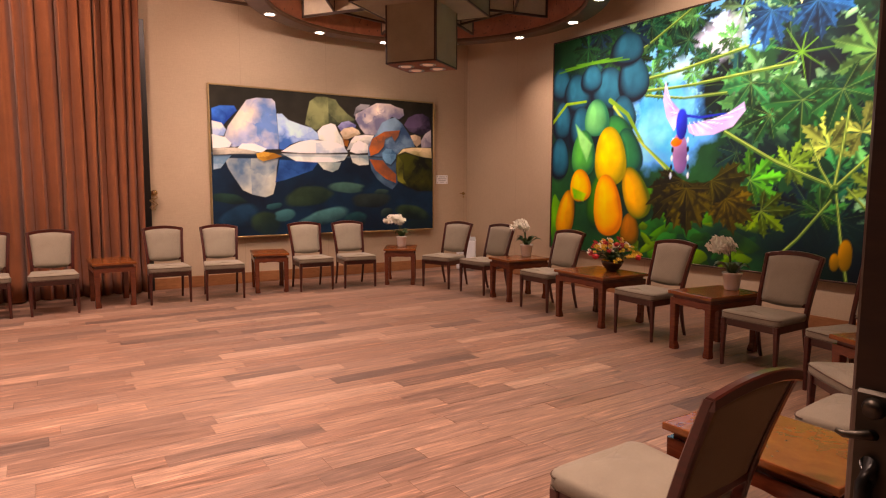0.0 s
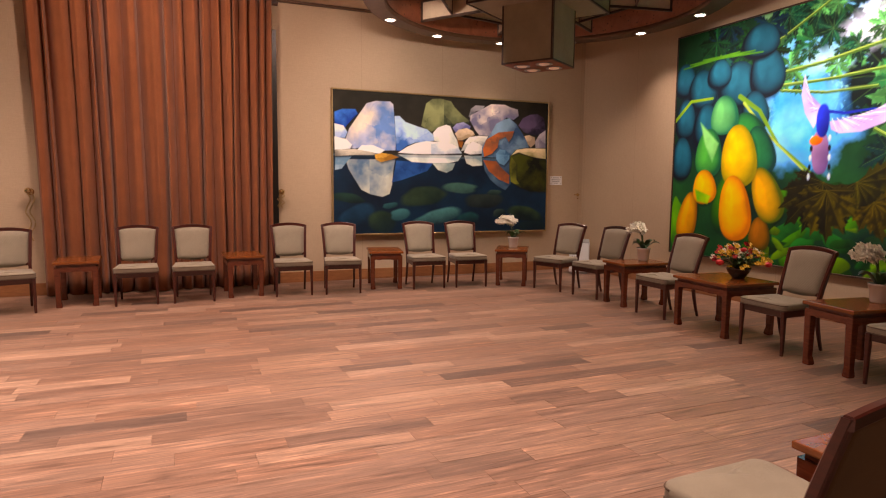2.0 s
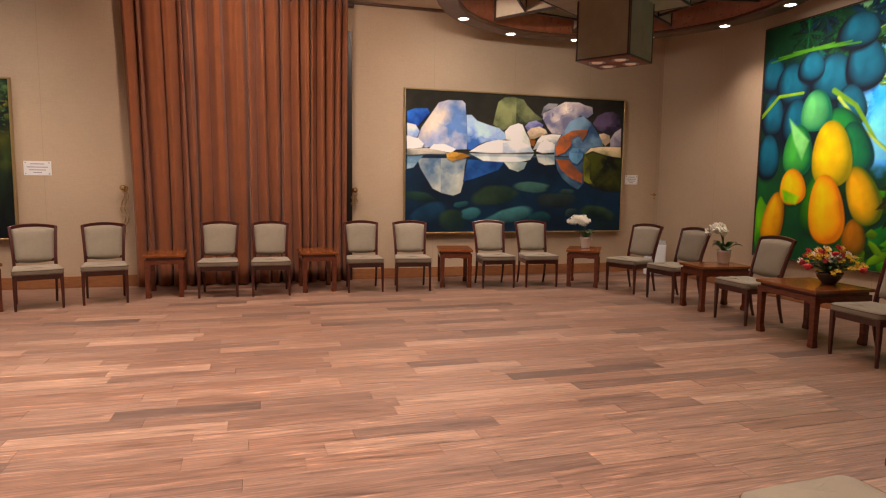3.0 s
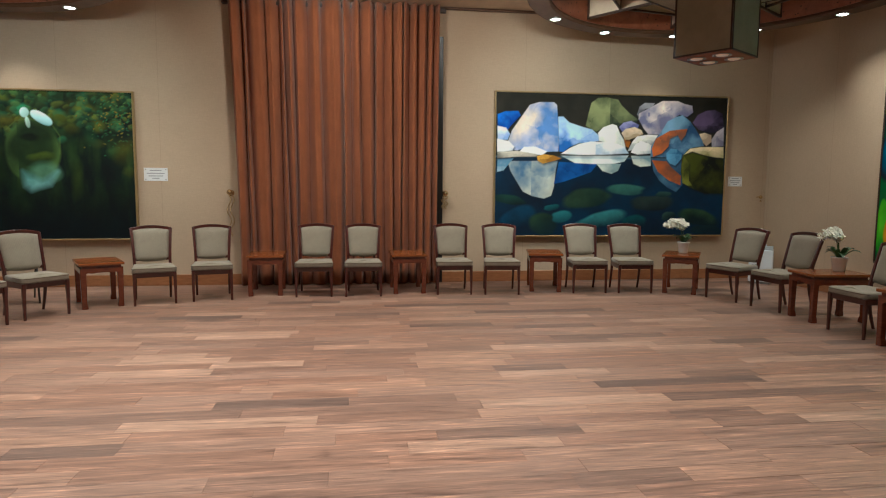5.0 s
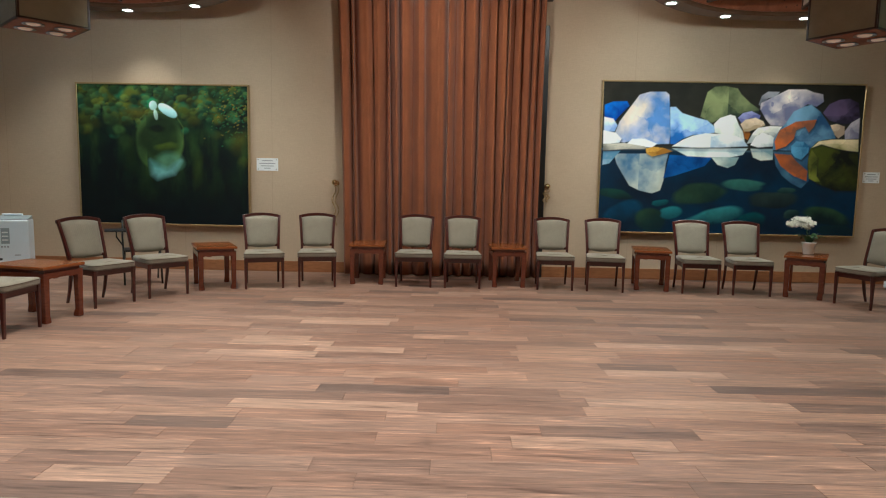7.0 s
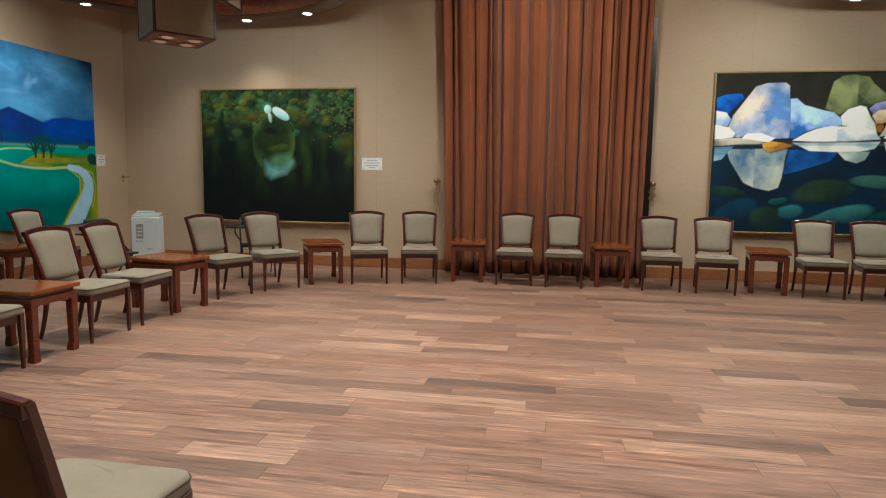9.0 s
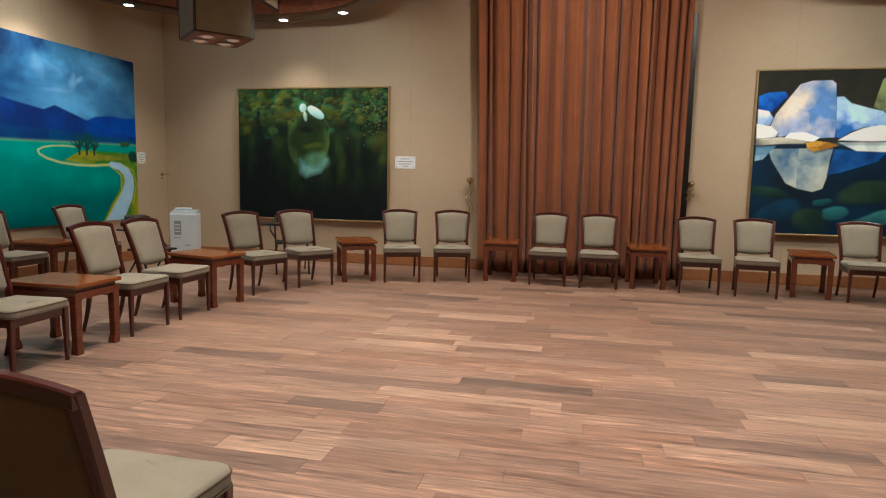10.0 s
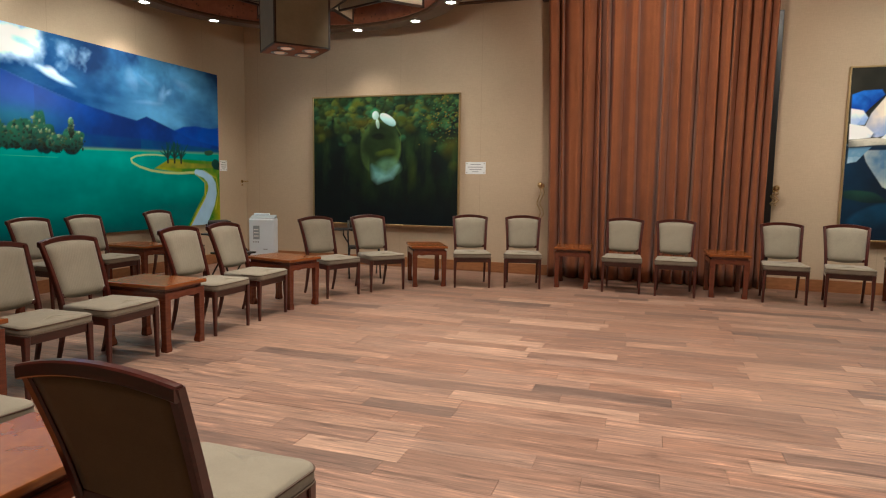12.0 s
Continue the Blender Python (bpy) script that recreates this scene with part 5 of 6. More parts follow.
    # a plain blue and lilac form in the middle
    p.shape(((0.478, 0.60), (0.44, 0.66), (0.424, 0.735), (0.418, 0.66), (0.43, 0.59), (0.455, 0.53)), (226, 200, 232), (170, 140, 206), 1.5)
    p.shape(((0.495, 0.55), (0.55, 0.555), (0.60, 0.575), (0.645, 0.615), (0.65, 0.585), (0.62, 0.53), (0.57, 0.505), (0.52, 0.505), (0.50, 0.52)), (236, 208, 226), (196, 160, 206), 1.5)
    for k in range(11):
        q = k / 10
        p.stroke([(0.50 + 0.06 * q, 0.56), (0.515 + 0.13 * q, 0.512 + 0.085 * q * q)], 0.004, ((250, 236, 246), (150, 110, 190))[k % 2], 0.002, 0.8)
    for k in range(8):
        q = k / 7
        p.stroke([(0.455 + 0.015 * q, 0.60), (0.424 + 0.02 * q, 0.72 - 0.13 * q)], 0.004, ((246, 232, 246), (140, 110, 196))[k % 2], 0.002, 0.8)
    p.stroke([(0.48, 0.59), (0.53, 0.575), (0.60, 0.58)], 0.02, (40, 52, 150), 0.008)
    p.blob(0.476, 0.44, 0.11, 0.26, 4, (176, 130, 150), (96, 66, 110), 0, 2.4)
    for sx in (-1, 1):
        for k in range(5):
            p.blob(0.476 + sx * (0.022 + 0.001 * k), 0.49 - 0.035 * k, 0.022, 0.05, 0, ((232, 232, 236), (16, 16, 26))[k % 2], ((150, 150, 160), (8, 8, 16))[k % 2])
    p.blob(0.464, 0.485, 0.09, 0.06, 10, (230, 130, 40), (180, 80, 30))
    p.blob(0.478, 0.555, 0.085, 0.20, 0, (60, 76, 200), (20, 22, 90), 0, 2.2)
    p.rgb *= (0.80 + 0.40 * n2)[..., None] * np.array((0.80, 1.0, 1.22))
    p.deepen(1.15, 1.25, 1.2)
    return p.hang("fruit_painting", "huge thin-framed painting of papayas among green leaves", pose(XR, 4.75, 0.56, 0, 0, -90), 0.02, M_DARK, 0.045, 0.015)


def field_picture():
    p = Picture(5.55, 2.45, 0.0125, 14)
    n1, n2, n3 = p.fbm(1.0, 6, 0.7, 1.6), p.fbm(6, 4), p.fbm(1.6, 5)
    p.lay(np.ones_like(p.X), p.blend((26, 68, 108), (112, 156, 182), n1 * 2.6 - 0.85 + 0.15 * (0.8 - p.V)))
    p.lay((n3 - 0.52) * 5 * np.clip((p.V - 0.72) * 6, 0, 1), (34, 62, 96))
    for u, v, ru, rv, rot in ((0.675, 0.85, 0.20, 0.14, -40), (0.72, 0.86, 0.16, 0.05, -20), (0.775, 0.79, 0.10, 0.16, -30), (0.80, 0.82, 0.12, 0.05, 30), (0.85, 0.88, 0.3, 0.08, -10), (0.73, 0.74, 0.3, 0.05, 0)):
        p.blob(u, v, ru, rv, rot, (150, 176, 194), (66, 106, 146), 0.15, 2, (0.2, 0.7), 0.8, 0.75)
    glowm = np.exp(-((p.U - 0.32) / 0.17) ** 2 - ((p.V - 0.92) / 0.15) ** 2) * 2.6 + (n3 - 0.5) * 3.0 + (n2 - 0.5) * 1.2 - 0.75 - 2.0 * np.clip(p.U - 0.48, 0, 1) * 4
    p.lay(glowm * 1.1, p.blend((176, 206, 226), (255, 255, 250), glowm * 0.8))
    p.blob(0.46, 0.80, 0.26, 0.07, -14, (250, 250, 246), (170, 196, 214), 0.2, 2, (0, 0.8), 0.6)
    p.blob(0.39, 0.93, 0.22, 0.05, -10, (120, 190, 196), (90, 160, 180), 0.2, 2, (0, 0.8), 0.7, 0.6)
    p.shape(((0.80, 0.58), (0.85, 0.625), (0.90, 0.64), (0.96, 0.635), (1.01, 0.65), (1.01, 0.48), (0.80, 0.48)), (30, 84, 156), (20, 66, 134), 2)
    p.shape(((-0.01, 0.95), (0.20, 0.87), (0.35, 0.78), (0.47, 0.70), (0.60, 0.655), (0.687, 0.63), (0.72, 0.66), (0.80, 0.61), (0.88, 0.555), (1.01, 0.52), (1.01, 0.46), (-0.01, 0.42)), (10, 70, 136), (6, 48, 100), 1.5)
    p.lay(np.exp(-((p.U - 0.36) / 0.13) ** 2 - ((p.V - 0.68) / 0.11) ** 2) * 0.4 * (p.V < 0.79 - 0.6 * (p.U - 0.34)), (116, 126, 178))
    p.lay(np.exp(-((p.U - 0.36) / 0.10) ** 2 - ((p.V - 0.58) / 0.06) ** 2) * 0.6, (70, 130, 130))
    p.shape(((-0.01, 0.50), (0.5, 0.53), (0.75, 0.525), (1.01, 0.50), (1.01, 0.44), (-0.01, 0.40)), (10, 58, 104), (14, 78, 112), 3)
    hz = 0.425 + 0.05 * p.U
    field = p.blend((2, 60, 66), (8, 146, 128), 0.25 + 1.1 * p.V / 0.45 * 0.7 + (n1 - 0.5) * 1.1)
    p.lay((hz - p.V) * 160, field)
    p.lay(np.exp(-((p.V - hz) / 0.008) ** 2) * 0.5, (150, 180, 120))
    # lane through the field
    p.shape(((0.74, 0.36), (0.80, 0.425), (1.01, 0.42), (1.01, 0.0), (0.86, 0.0), (0.93, 0.20), (0.94, 0.28), (0.90, 0.325)), (178, 160, 40), (70, 120, 40), 2)
    p.stroke([(0.79, 0.437), (0.75, 0.442), (0.71, 0.438), (0.68, 0.427), (0.664, 0.41), (0.668, 0.39), (0.69, 0.368), (0.73, 0.347), (0.78, 0.337), (0.83, 0.335), (0.87, 0.341), (0.90, 0.345)], 0.008, (186, 186, 122), 0.020)
    p.stroke([(0.90, 0.345), (0.935, 0.332), (0.957, 0.30), (0.967, 0.26), (0.966, 0.21), (0.955, 0.15), (0.93, 0.07), (0.90, -0.02)], 0.045, (176, 192, 196), 0.16)
    p.stroke([(0.90, 0.33), (0.935, 0.28), (0.935, 0.18), (0.87, 0.0)], 0.006, (186, 172, 62), 0.014)
    p.stroke([(0.93, 0.36), (0.985, 0.31), (0.995, 0.22), (0.98, 0.10)], 0.006, (176, 164, 70), 0.014)
    p.stroke([(0.30, 0.395), (0.46, 0.40)], 0.006, (120, 170, 130), None, 0.6)
    p.shape(((0.76, 0.37), (0.80, 0.415), (0.88, 0.40), (1.0, 0.405), (1.0, 0.38), (0.85, 0.365)), (190, 160, 50), (110, 120, 50), 2)
    # trees
    T = ((110, 156, 116), (160, 178, 106), (76, 128, 104), (214, 222, 164))
    for u, v, ru, rv in ((0.35, 0.48, 0.16, 0.14), (0.385, 0.50, 0.17, 0.20), (0.42, 0.52, 0.10, 0.24), (0.43, 0.49, 0.16, 0.16), (0.46, 0.47, 0.14, 0.12), (0.50, 0.485, 0.18, 0.15), (0.30, 0.50, 0.3, 0.2), (0.497, 0.55, 0.04, 0.12)):
        p.blob(u, v, ru, rv, 0, (58, 104, 78), (10, 40, 40), 0.12, 2.2, (-0.3, 0.9))
        for k in range(60):
            a = p.rng.uniform(0, 6.28)
            q = p.rng.random() ** 0.5
            du, dv = q * math.cos(a), q * math.sin(a)
            c = T[int(p.rng.integers(0, 4))]
            g = 0.55 + 0.45 * dv
            p.blob(u + du * ru / p.w, v + dv * rv / p.h, p.rng.uniform(0.012, 0.03), p.rng.uniform(0.012, 0.026), 0, tuple(min(255, w * g) for w in c), tuple(w * 0.35 * g for w in c), 0.1)
    for k in range(26):
        u0 = (0.79, 0.815, 0.84)[k % 3]
        a = p.rng.uniform(0.2, 2.95)
        L = p.rng.uniform(0.05, 0.10)
        p.stroke([(u0, 0.43), (u0 + 0.4 * L * math.cos(a), 0.45 + L * math.sin(a))], 0.02, (28, 74, 66), 0.005)
    for u in (0.79, 0.815, 0.84):
        p.stroke([(u, 0.40), (u, 0.45)], 0.018, (40, 52, 40))
    p.blob(0.955, 0.475, 0.12, 0.05, 0, (70, 96, 60), (30, 60, 60), 0.1)
    p.blob(0.985, 0.40, 0.10, 0.10, 0, (30, 74, 60), (10, 40, 40), 0.1)
    p.rgb *= (0.88 + 0.24 * n2)[..., None]
    p.rgb *= np.array((0.80, 0.93, 1.12))
    p.deepen(1.1, 1.18, 1.1)
    return p.hang("field_painting", "huge unframed landscape painting of a green field and blue mountain", pose(XL, 5.975, 0.67, 0, 0, 90), 0.0, M_DARK, 0.035, 0.0)


boulders_picture()
pond_picture()
fruit_picture()
field_picture()


# ---- small things ----
def caption_card(m, w, h, name="caption_card"):
    t = thing(name, "white caption card on the wall beside a painting", "wall label", "caption cards")
    t.matrix_basis = m
    bm = B()
    box(bm, -w / 2, w / 2, -0.008, -0.001, -h / 2, h / 2, 0.002)
    part("card", bm, M_CARD, t)
    for z, k in ((0.30, 0.5), (0.08, 0.75), (-0.12, 0.6), (-0.3, 0.3)):
        bm = B()
        box(bm, -w * k / 2, w * k / 2, -0.0095, -0.0075, z * h - 0.006, z * h + 0.006)
        part("text_line", bm, M_INK, t, "unreadable printed line")
    for sx in (-1, 1):
        for sz in (-1, 1):
            bm = B()
            turned(bm, ((0.0, 0.003), (0.008, 0.003), (0.010, 0.0), (0.0, 0.0)), 10)
            bmesh.ops.rotate(bm, verts=bm.verts, matrix=Matrix.Rotation(radians(90), 3, "X"))
            bmesh.ops.translate(bm, verts=bm.verts, vec=(sx * (w / 2 - 0.025), -0.008, sz * (h / 2 - 0.022)))
            part("pin", bm, M_METAL, t, "small steel pin")


caption_card(pose(6.30, YN, 1.61), 0.25, 0.16)
caption_card(pose(-2.80, YN, 1.64), 0.33, 0.19)
caption_card(pose(XL, 8.90, 1.64, 0, 0, 90), 0.19, 0.18)


def door_knob(m, side):
    t = thing("lever_handle", "brass lever handle on a flush wall door", "door handle", "wall door handles")
    t.matrix_basis = m
    bm = B()
    turned(bm, ((0.0, 0.012), (0.026, 0.012), (0.03, 0.004), (0.03, 0.001), (0.0, 0.001)), 18)
    bmesh.ops.rotate(bm, verts=bm.verts, matrix=Matrix.Rotation(radians(90), 3, "X"))
    part("rose", bm, M_BRASS, t, "", True)
    bm = B()
    tube(bm, ((0, -0.008, 0), (0, -0.05, 0), (side * 0.02, -0.06, 0), (side * 0.09, -0.06, 0.004), (side * 0.115, -0.055, 0.0)), (0.010, 0.009, 0.010, 0.009, 0.006), 10)
    part("lever", bm, M_BRASS, t, "", True)
    bm = B()
    turned(bm, ((0.0, 0.016), (0.011, 0.016), (0.013, 0.0), (0.0, 0.0)), 14)
    bmesh.ops.rotate(bm, verts=bm.verts, matrix=Matrix.Rotation(radians(90), 3, "X"))
    bmesh.ops.translate(bm, verts=bm.verts, vec=(0, 0, -0.065))
    part("keyhole", bm, M_BRASS, t, "", True)


door_knob(pose(6.78, YN, 1.355), -1)
door_knob(pose(XL, 9.40, 1.38, 0, 0, 90), 1)


# flower pots
def petal_cluster(bm, c, r, rng, count=5):
    tilt = rng.uniform(0, 6.28)
    for k in range(count):
        a = tilt + 2 * math.pi * k / count
        d = Vector((math.cos(a), math.sin(a) * 0.6, math.sin(a) * 0.8))
        o = d.orthogonal().normalized()
        c0, tip = Vector(c), Vector(c) + d * r
        m = c0 + d * r * 0.55
        w = o * r * 0.42
        lift = Vector((0, -0.3, 0.35)) * r * 0.3
        v = [bm.verts.new(q) for q in (c0, m + w + lift, tip, m - w + lift, m - lift * 0.4)]
        bm.faces.new((v[0], v[1], v[4]))
        bm.faces.new((v[1], v[2], v[4]))
        bm.faces.new((v[2], v[3], v[4]))
        bm.faces.new((v[3], v[0], v[4]))


def blade(bm, base, tip, width, rise, n=6):
    """An arching strap leaf with a fold."""
    base, tip = Vector(base), Vector(tip)
    side = (tip - base).cross(Vector((0, 0, 1)))
    side = side.normalized() if side.length > 1e-6 else Vector((1, 0, 0))
    rows = []
    for k in range(n + 1):
        s = k / n
        p = base.lerp(tip, s) + Vector((0, 0, rise * math.sin(math.pi * min(1, s * 0.9))))
        w = width * math.sin(math.pi * (0.12 + 0.88 * s)) ** 0.7
        rows.append([bm.verts.new(p - side * w + Vector((0, 0, w * 0.4))), bm.verts.new(p), bm.verts.new(p + side * w + Vector((0, 0, w * 0.4)))])
    for a, b in zip(rows, rows[1:]):
        for i in (0, 1):
            bm.faces.new((a[i], a[i + 1], b[i + 1], b[i]))


def orchid(x, y, seed, lean):
    rng = random.Random(seed)
    t = thing("potted_orchid", "white orchid in a white pot on a side table", "potted plant", "orchids")
    t.location = (x, y, 0.551)
    t.scale = (1.1, 1.1, 1.1)
    bm = B()
    turned(bm, ((0.0, 0.0), (0.055, 0.0), (0.06, 0.01), (0.075, 0.13), (0.082, 0.135), (0.082, 0.15), (0.074, 0.15), (0.068, 0.12), (0.0, 0.12)), 24)
    part("pot", bm, M_POT, t, "white glazed pot", True)
    bm = B()
    for k in range(9):
        a = 2 * math.pi * k / 9 + rng.uniform(-0.3, 0.3)
        r = rng.uniform(0.12, 0.2)
        blade(bm, (0.02 * math.cos(a), 0.02 * math.sin(a), 0.13), (r * math.cos(a), r * math.sin(a), 0.13 + rng.uniform(0.0, 0.09)), rng.uniform(0.025, 0.04), 0.06)
    part("leaves", bm, M_LEAF, t, "broad dark green leaves", True)["kind"] = "stuff"
    bm, fl = B(), B()
    for s in range(5):
        a = lean + rng.uniform(-1.0, 1.0)
        pts = []
        for k in range(10):
            q = k / 9
            rad = 0.02 + 0.19 * q ** 2
            pts.append((rad * math.cos(a), rad * math.sin(a) * 0.7, 0.12 + 0.30 * math.sin(q * 2.1) * (0.9 + 0.1 * s / 5)))
        tube(bm, pts, 0.004, 5)
        for k in range(4, 10):
            for e in range(4):
                c = Vector(pts[k]) + Vector((rng.uniform(-0.035, 0.035), rng.uniform(-0.035, 0.035), rng.uniform(-0.02, 0.03)))
                petal_cluster(fl, c, rng.uniform(0.034, 0.050), rng)
    part("stems", bm, M_LEAF, t, "arching green stems", True)["kind"] = "stuff"
    part("blossoms", fl, M_PETAL, t, "clustered white blossoms")["kind"] = "stuff"


orchid(4.84, 8.43, 4, 2.4)
orchid(5.62, 6.36, 5, 2.2)
orchid(5.46, 3.26, 6, 2.6)


def bouquet(x, y):
    rng = random.Random(9)
    t = thing("flower_bowl", "red and yellow flowers in a dark bowl on a side table", "flower arrangement")
    t.location = (x, y, 0.551)
    t.scale = (1.18, 1.18, 1.1)
    bm = B()
    turned(bm, ((0.0, 0.0), (0.05, 0.0), (0.055, 0.012), (0.09, 0.06), (0.105, 0.10), (0.10, 0.115), (0.09, 0.105), (0.0, 0.10)), 24)
    part("bowl", bm, M_BOWL, t, "dark glazed bowl", True)
    lf, st = B(), B()
    cl = {"yellow": B(), "red": B(), "white": B()}
    for k in range(64):
        a = rng.uniform(0, 2 * math.pi)
        q = rng.random() ** 0.6
        r = 0.25 * q
        z = 0.13 + 0.17 * (1 - q * q) + rng.uniform(-0.02, 0.05)
        tip = (r * math.cos(a), r * math.sin(a), z)
        tube(st, ((0.02 * math.cos(a), 0.02 * math.sin(a), 0.1), (0.5 * tip[0], 0.5 * tip[1], 0.1 + 0.7 * (z - 0.1)), tip), 0.003, 4)
        kind = ("yellow", "red", "yellow", "white", "yellow", "red")[k % 6]
        if kind == "red" and k % 12 == 1:
            ball(cl["red"], tip, rng.uniform(0.028, 0.042), 1, (1, 1, 0.8))
        for e in range(3):
            petal_cluster(cl[kind], Vector(tip) + Vector((rng.uniform(-0.02, 0.02), rng.uniform(-0.02, 0.02), rng.uniform(-0.015, 0.02))), rng.uniform(0.018, 0.032), rng, 6)
    for k in range(30):
        a = rng.uniform(0, 2 * math.pi)
        r = rng.uniform(0.12, 0.24)
        blade(lf, (0.03 * math.cos(a), 0.03 * math.sin(a), 0.1), (r * math.cos(a), r * math.sin(a), 0.1 + rng.uniform(0.0, 0.14)), 0.018, 0.05)
    part("stems", st, M_LEAF, t)["kind"] = "stuff"
    part("leaves", lf, M_LEAF, t, "green filler leaves", True)["kind"] = "stuff"
    part("yellow_flowers", cl["yellow"], M_YEL, t, "small yellow flowers")["kind"] = "stuff"
    part("red_flowers", cl["red"], M_RED, t, "round red flowers")["kind"] = "stuff"
    part("white_flowers", cl["white"], M_PETAL, t, "small white flowers")["kind"] = "stuff"


bouquet(5.48, 4.72)


# air cleaners
def air_cleaner(x, y, turn, w, d, h, label):
    t = thing("air_purifier", label, "air purifier", "air purifiers")
    t.matrix_basis = pose(x, y, 0, 0, 0, turn)
    bm = B()
    box(bm, -w / 2, w / 2, -d / 2, d / 2, 0.03, h - 0.06, 0.02, 3)
    part("body", bm, M_WHITE, t)
    bm = B()
    box(bm, -w / 2 + 0.03, w / 2 - 0.03, -d / 2 + 0.03, d / 2 - 0.03, 0.0, 0.032)
    part("foot", bm, M_GREY, t, "grey base")
    bm = B()
    loft(bm, [[(-w / 2 + 0.01, -d / 2 + 0.01, z0), (w / 2 - 0.01, -d / 2 + 0.01, z0), (w / 2 - 0.01, d / 2 - 0.02, z1), (-w / 2 + 0.01, d / 2 - 0.02, z1)] for z0, z1 in ((h - 0.07, h - 0.07), (h - 0.05, h - 0.01))])
    part("control_top", bm, M_GREY, t, "grey sloping control panel")
    bm = B()
    for z0, z1, x0, x1 in ((h - 0.01, h + 0.015, -w * 0.42, w * 0.2), (h - 0.07, h, -w * 0.42, -w * 0.36), (h - 0.07, h, w * 0.14, w * 0.2)):
        box(bm, x0, x1, d / 2 - 0.05, d / 2 - 0.01, z0, z1, 0.006)
    part("carry_handle", bm, M_WHITE, t)
    bm = B()
    box(bm, -w * 0.33, -w * 0.08, -d / 2 - 0.002, -d / 2 + 0.002, h * 0.55, h * 0.80)
    sticker = part("sticker", bm, M_GREY, t, "printed grey sticker")
    for k in range(3):
        bm = B()
        box(bm, -w * 0.30, -w * 0.12, -d / 2 - 0.0035, -d / 2 - 0.0015, h * (0.6 + 0.06 * k), h * (0.62 + 0.06 * k))
        part("text_line", bm, M_CARD, sticker, "unreadable printed line")
    for k in range(3):
        bm = B()
        box(bm, -w * 0.34 + k * 0.035, -w * 0.34 + k * 0.035 + 0.02, -d / 2 - 0.002, -d / 2 + 0.002, h * 0.49, h * 0.515)
        part("mark", bm, M_INK, t, "small printed mark")
    bm = B()
    box(bm, 0.02, 0.09, -d / 2 - 0.002, -d / 2 + 0.002, h * 0.36, h * 0.375)
    part("mark", bm, M_INK, t, "small printed mark")
    bm = B()
    box(bm, -0.04, 0.06, -d / 2 - 0.002, -d / 2 + 0.003, 0.08, 0.11)
    part("intake", bm, M_GREY, t, "dark intake slot")


air_cleaner(-6.00, 8.47, 20, 0.40, 0.24, 0.86, "white air purifier with a grey control top near the corner")
air_cleaner(6.45, 8.95, -38, 0.34, 0.22, 0.60, "white air purifier standing behind the corner chairs")


# black tablet-arm chairs folded away behind the front row
def folding_chair(x, y, turn):
    t = thing("folding_chair", "black folding chair with tubular legs behind the front row", "folding chair", "black folding chairs")
    t.matrix_basis = pose(x, y, 0, 0, 0, turn)
    bm = B()
    box(bm, -0.21, 0.21, -0.20, 0.20, 0.43, 0.455, 0.01, 2)
    part("seat", bm, M_BLACK, t)
    bm = B()
    loft(bm, [[(-0.2 + 0.02 * k, -0.24 - 0.02 * k, z), (0.2 - 0.02 * k, -0.24 - 0.02 * k, z), (0.2 - 0.02 * k, -0.215 - 0.02 * k, z), (-0.2 + 0.02 * k, -0.215 - 0.02 * k, z)] for k, z in ((0, 0.66), (0, 0.80), (1, 0.845), (3, 0.865))])
    part("backrest", bm, M_BLACK, t)
    for s in (-1, 1):
        bm = B()
        tube(bm, ((s * 0.225, 0.24, 0.0), (s * 0.225, 0.05, 0.42), (s * 0.225, -0.16, 0.62), (s * 0.215, -0.25, 0.82)), 0.012, 8)
        part("frame_tube", bm, M_BLACK, t, "", True)
        bm = B()
        tube(bm, ((s * 0.21, -0.28, 0.0), (s * 0.21, -0.05, 0.32), (s * 0.21, 0.12, 0.44)), 0.011, 8)
        part("frame_tube", bm, M_BLACK, t, "", True)
    bm = B()
    box(bm, 0.12, 0.44, -0.10, 0.22, 0.70, 0.722, 0.006)
    arm = part("writing_tablet", bm, M_BLACK, t, "black writing tablet")
    bm = B()
    tube(bm, ((0.225, 0.02, 0.5), (0.30, 0.03, 0.62), (0.30, 0.05, 0.70)), 0.010, 8)
    part("bracket", bm, M_BLACK, arm, "", True)


folding_chair(-5.35, 6.85, -100)
folding_chair(-4.15, 8.30, -150)


# ---- open entrance door ----
M_BRONZE = plain("aged_bronze", (0.10, 0.09, 0.075), 0.42, 1.0, 0.3)


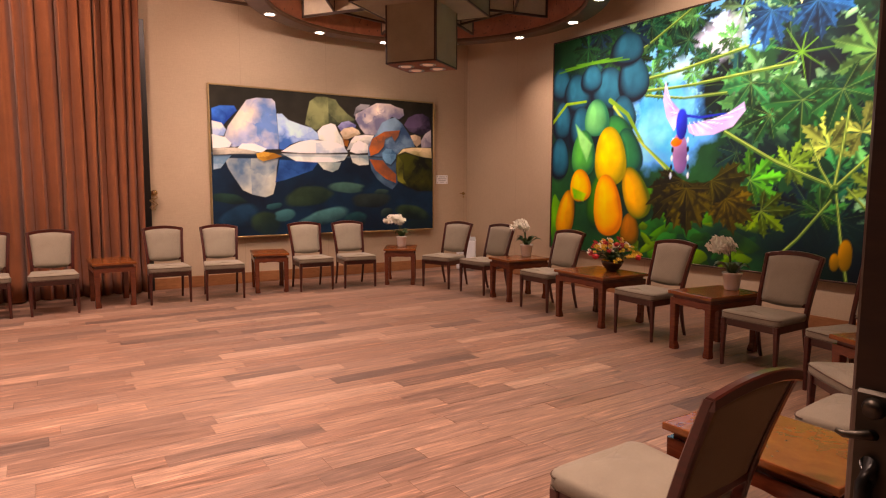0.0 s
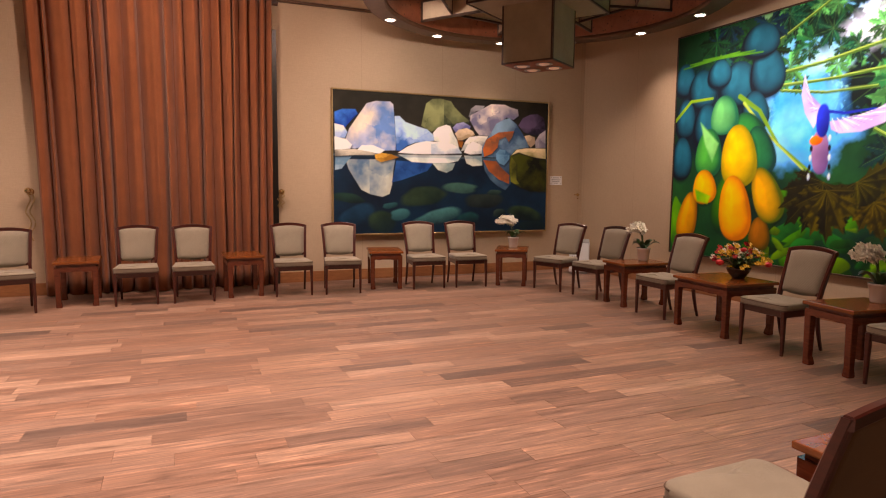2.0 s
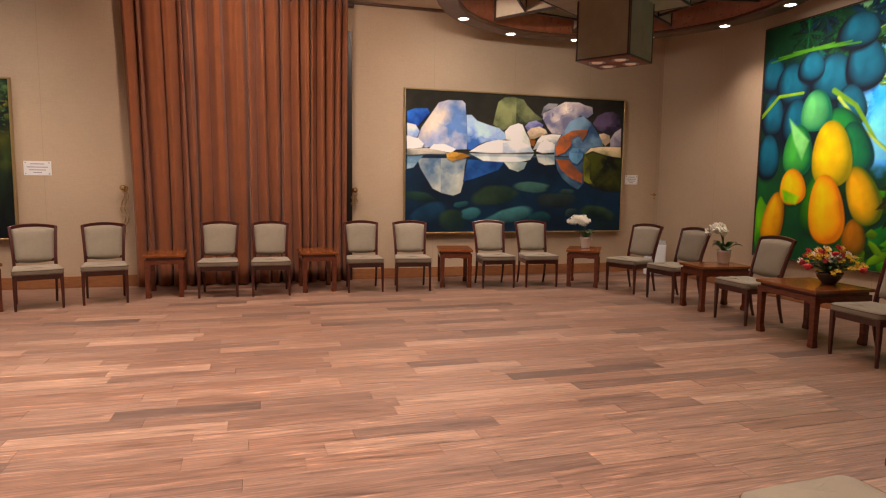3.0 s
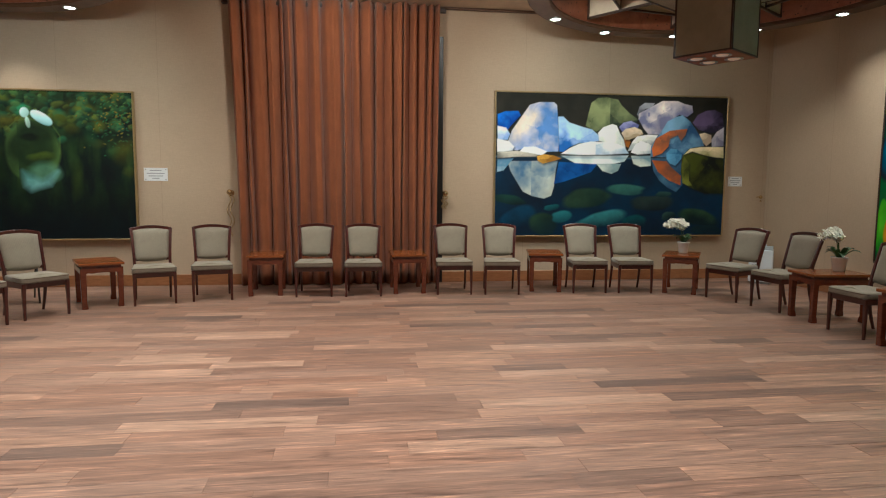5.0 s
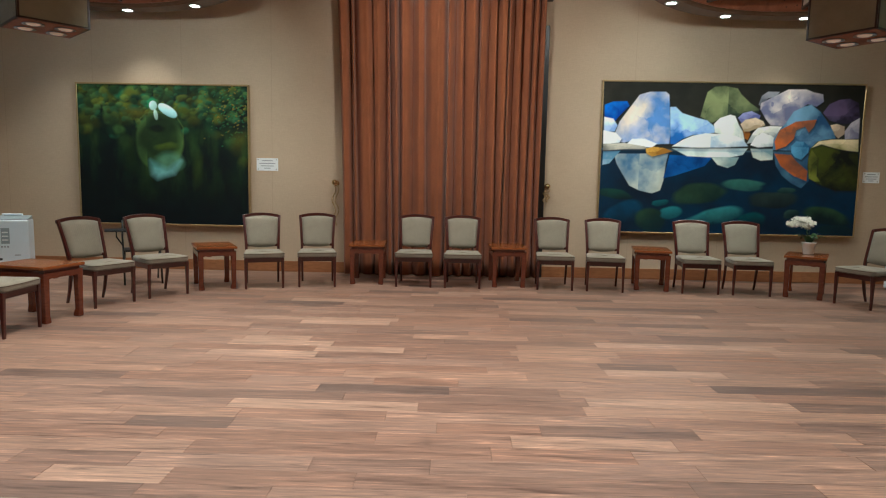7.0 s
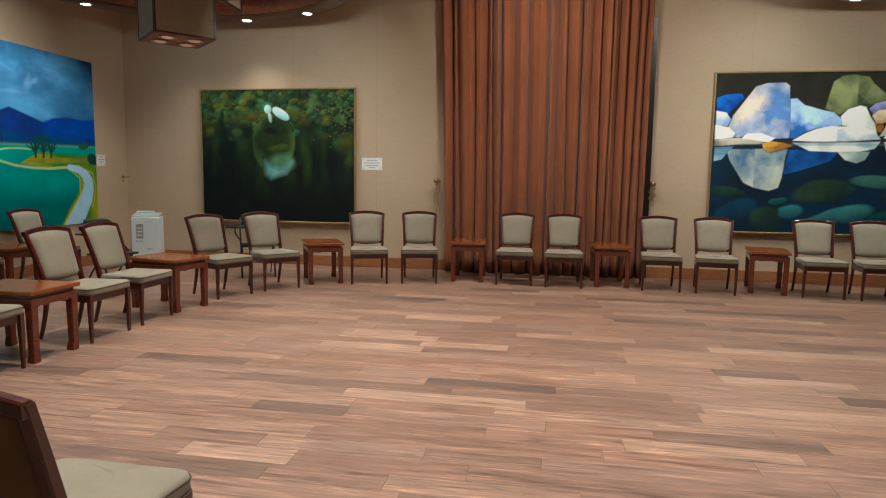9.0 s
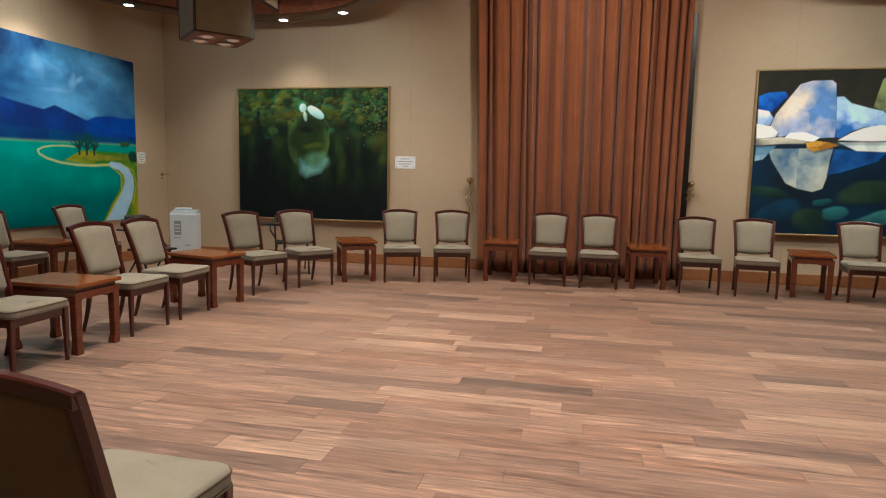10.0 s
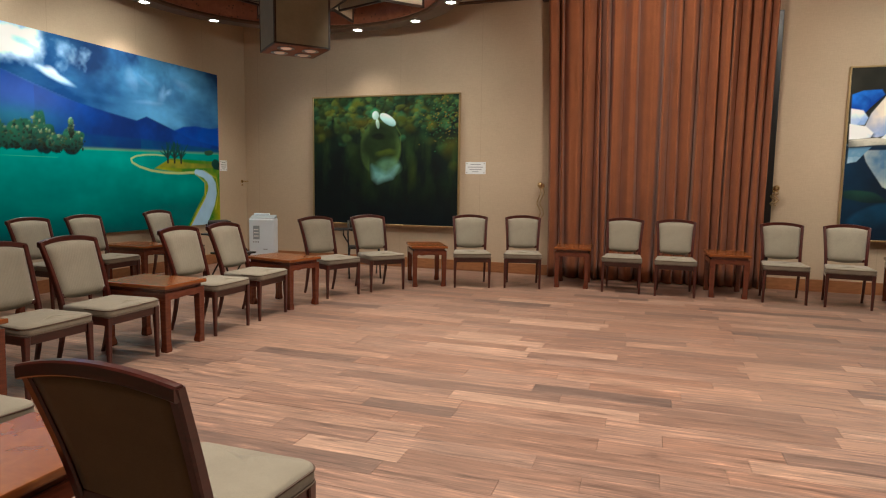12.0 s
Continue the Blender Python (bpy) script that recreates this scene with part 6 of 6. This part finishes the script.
def entrance_door():
    t = tagged(new("door_1"), "dark wooden entrance door standing open, with a metal lever", "door", "", "structure")
    hinge, edge = Vector((0.975, YS + 0.02)), Vector((0.885, 0.265))
    a = math.degrees(math.atan2(edge.y - hinge.y, edge.x - hinge.x))
    t.matrix_basis = pose(hinge.x, hinge.y, 0, 0, 0, a)
    L = (edge - hinge).length
    bm = B()
    box(bm, 0.0, L, -0.045, 0.0, 0.012, 2.16, 0.004)
    leaf = part("door_leaf", bm, M_DOOR, t)
    bm = B()
    box(bm, L - 0.055, L - 0.006, 0.0, 0.010, 1.13, 1.275, 0.004)
    part("escutcheon", bm, M_BRONZE, leaf, "aged metal lock case")
    bm = B()
    turned(bm, ((0.0, 0.010), (0.010, 0.010), (0.013, 0.0), (0.0, 0.0)), 14)
    bmesh.ops.rotate(bm, verts=bm.verts, matrix=Matrix.Rotation(radians(-90), 3, "X"))
    bmesh.ops.translate(bm, verts=bm.verts, vec=(L - 0.028, 0.010, 1.255))
    part("lock_cylinder", bm, M_BRONZE, leaf, "round metal lock cylinder", True)
    bm = B()
    tube(bm, ((L - 0.03, 0.008, 1.222), (L - 0.026, 0.016, 1.224), (L - 0.015, 0.021, 1.222), (L - 0.002, 0.023, 1.220), (L + 0.006, 0.024, 1.223)), (0.006, 0.006, 0.005, 0.0045, 0.003), 10)
    part("door_handle", bm, M_BRONZE, leaf, "bent metal thumb lever", True)
    bm = B()
    tube(bm, ((L - 0.028, 0.005, 1.165), (L - 0.028, 0.018, 1.19), (L - 0.028, 0.027, 1.17), (L - 0.028, 0.029, 1.08), (L - 0.028, 0.024, 0.98), (L - 0.028, 0.012, 0.93), (L - 0.028, 0.0, 0.925)), 0.009, 12)
    part("pull", bm, M_BLACK, leaf, "dark curved pull", True)


entrance_door()
bm = B()
for x0, x1 in ((-1.03, -0.952), (0.972, 1.05)):
    box(bm, x0, x1, YS - T - 0.01, YS + 0.015, 0.0, 2.27, 0.004)
box(bm, -0.952, 0.972, YS - T - 0.01, YS + 0.015, 2.195, 2.27, 0.004)
structure("trim_door_frame", bm, M_DOOR, "dark wooden frame of the entrance door")


# ---- plank floor ----
def plank_floor():
    rng = random.Random(11)
    width, gap = 0.165, 0.0005
    fl = bpy.data.objects["floor"]
    shapes = {}

    def plank_mesh(length):
        key = round(length, 2)
        if key not in shapes:
            bm = B()
            hx, hy, c = key / 2 - gap, width / 2 - gap, 0.0009
            vs = [bm.verts.new(p) for p in ((-hx, -hy, -0.018), (hx, -hy, -0.018), (hx, hy, -0.018), (-hx, hy, -0.018),
                                            (-hx, -hy, -c), (hx, -hy, -c), (hx, hy, -c), (-hx, hy, -c),
                                            (-hx + c, -hy + c, 0), (hx - c, -hy + c, 0), (hx - c, hy - c, 0), (-hx + c, hy - c, 0))]
            for a in (0, 4):
                for i in range(4):
                    j = (i + 1) % 4
                    bm.faces.new((vs[a + i], vs[a + j], vs[a + 4 + j], vs[a + 4 + i]))
            bm.faces.new(vs[8:12])
            me = bpy.data.meshes.new("plank")
            bm.to_mesh(me)
            bm.free()
            me.materials.append(M_FLOOR)
            shapes[key] = me
        return key, shapes[key]

    todo = []
    rows = int((YN - YS + 1.6) / width)
    for r in range(rows):
        y = YN - 0.02 - (r + 0.5) * width
        x = XL - rng.uniform(0.0, 0.9)
        while x < XR:
            length = rng.choice((0.6, 0.75, 0.9, 0.9, 1.05, 1.2, 1.35, 1.6))
            key, me = plank_mesh(length)
            todo.append((x + length / 2, y, me, rng.uniform(-0.0006, 0.0006)))
            x += length
    near = [p for p in todo if abs(p[0]) < 4.1 and 1.7 < p[1] < 6.6]
    near.sort(key=lambda p: (p[0] / 4.1) ** 2 + ((p[1] - 4.0) / 2.6) ** 2)
    near = near[:298]
    keep = set(id(p) for p in near)
    for x, y, me, dz in near:
        ob = new("plank", me)
        ob.location = (x, y, dz)
        ob.parent = fl
    verts, faces = [], []
    for p in todo:
        if id(p) in keep:
            continue
        x, y, me, dz = p
        k = len(verts)
        verts += [(v.co.x + x, v.co.y + y, v.co.z + dz) for v in me.vertices]
        faces += [tuple(k + i for i in f.vertices) for f in me.polygons]
    me = bpy.data.meshes.new("outer_planks")
    me.from_pydata(verts, [], faces)
    me.materials.append(M_FLOOR)
    ob = new("outer_planks", me)
    ob.parent = fl
    tagged(ob, "brown wooden floor planks along the walls", "", "", "stuff")


plank_floor()
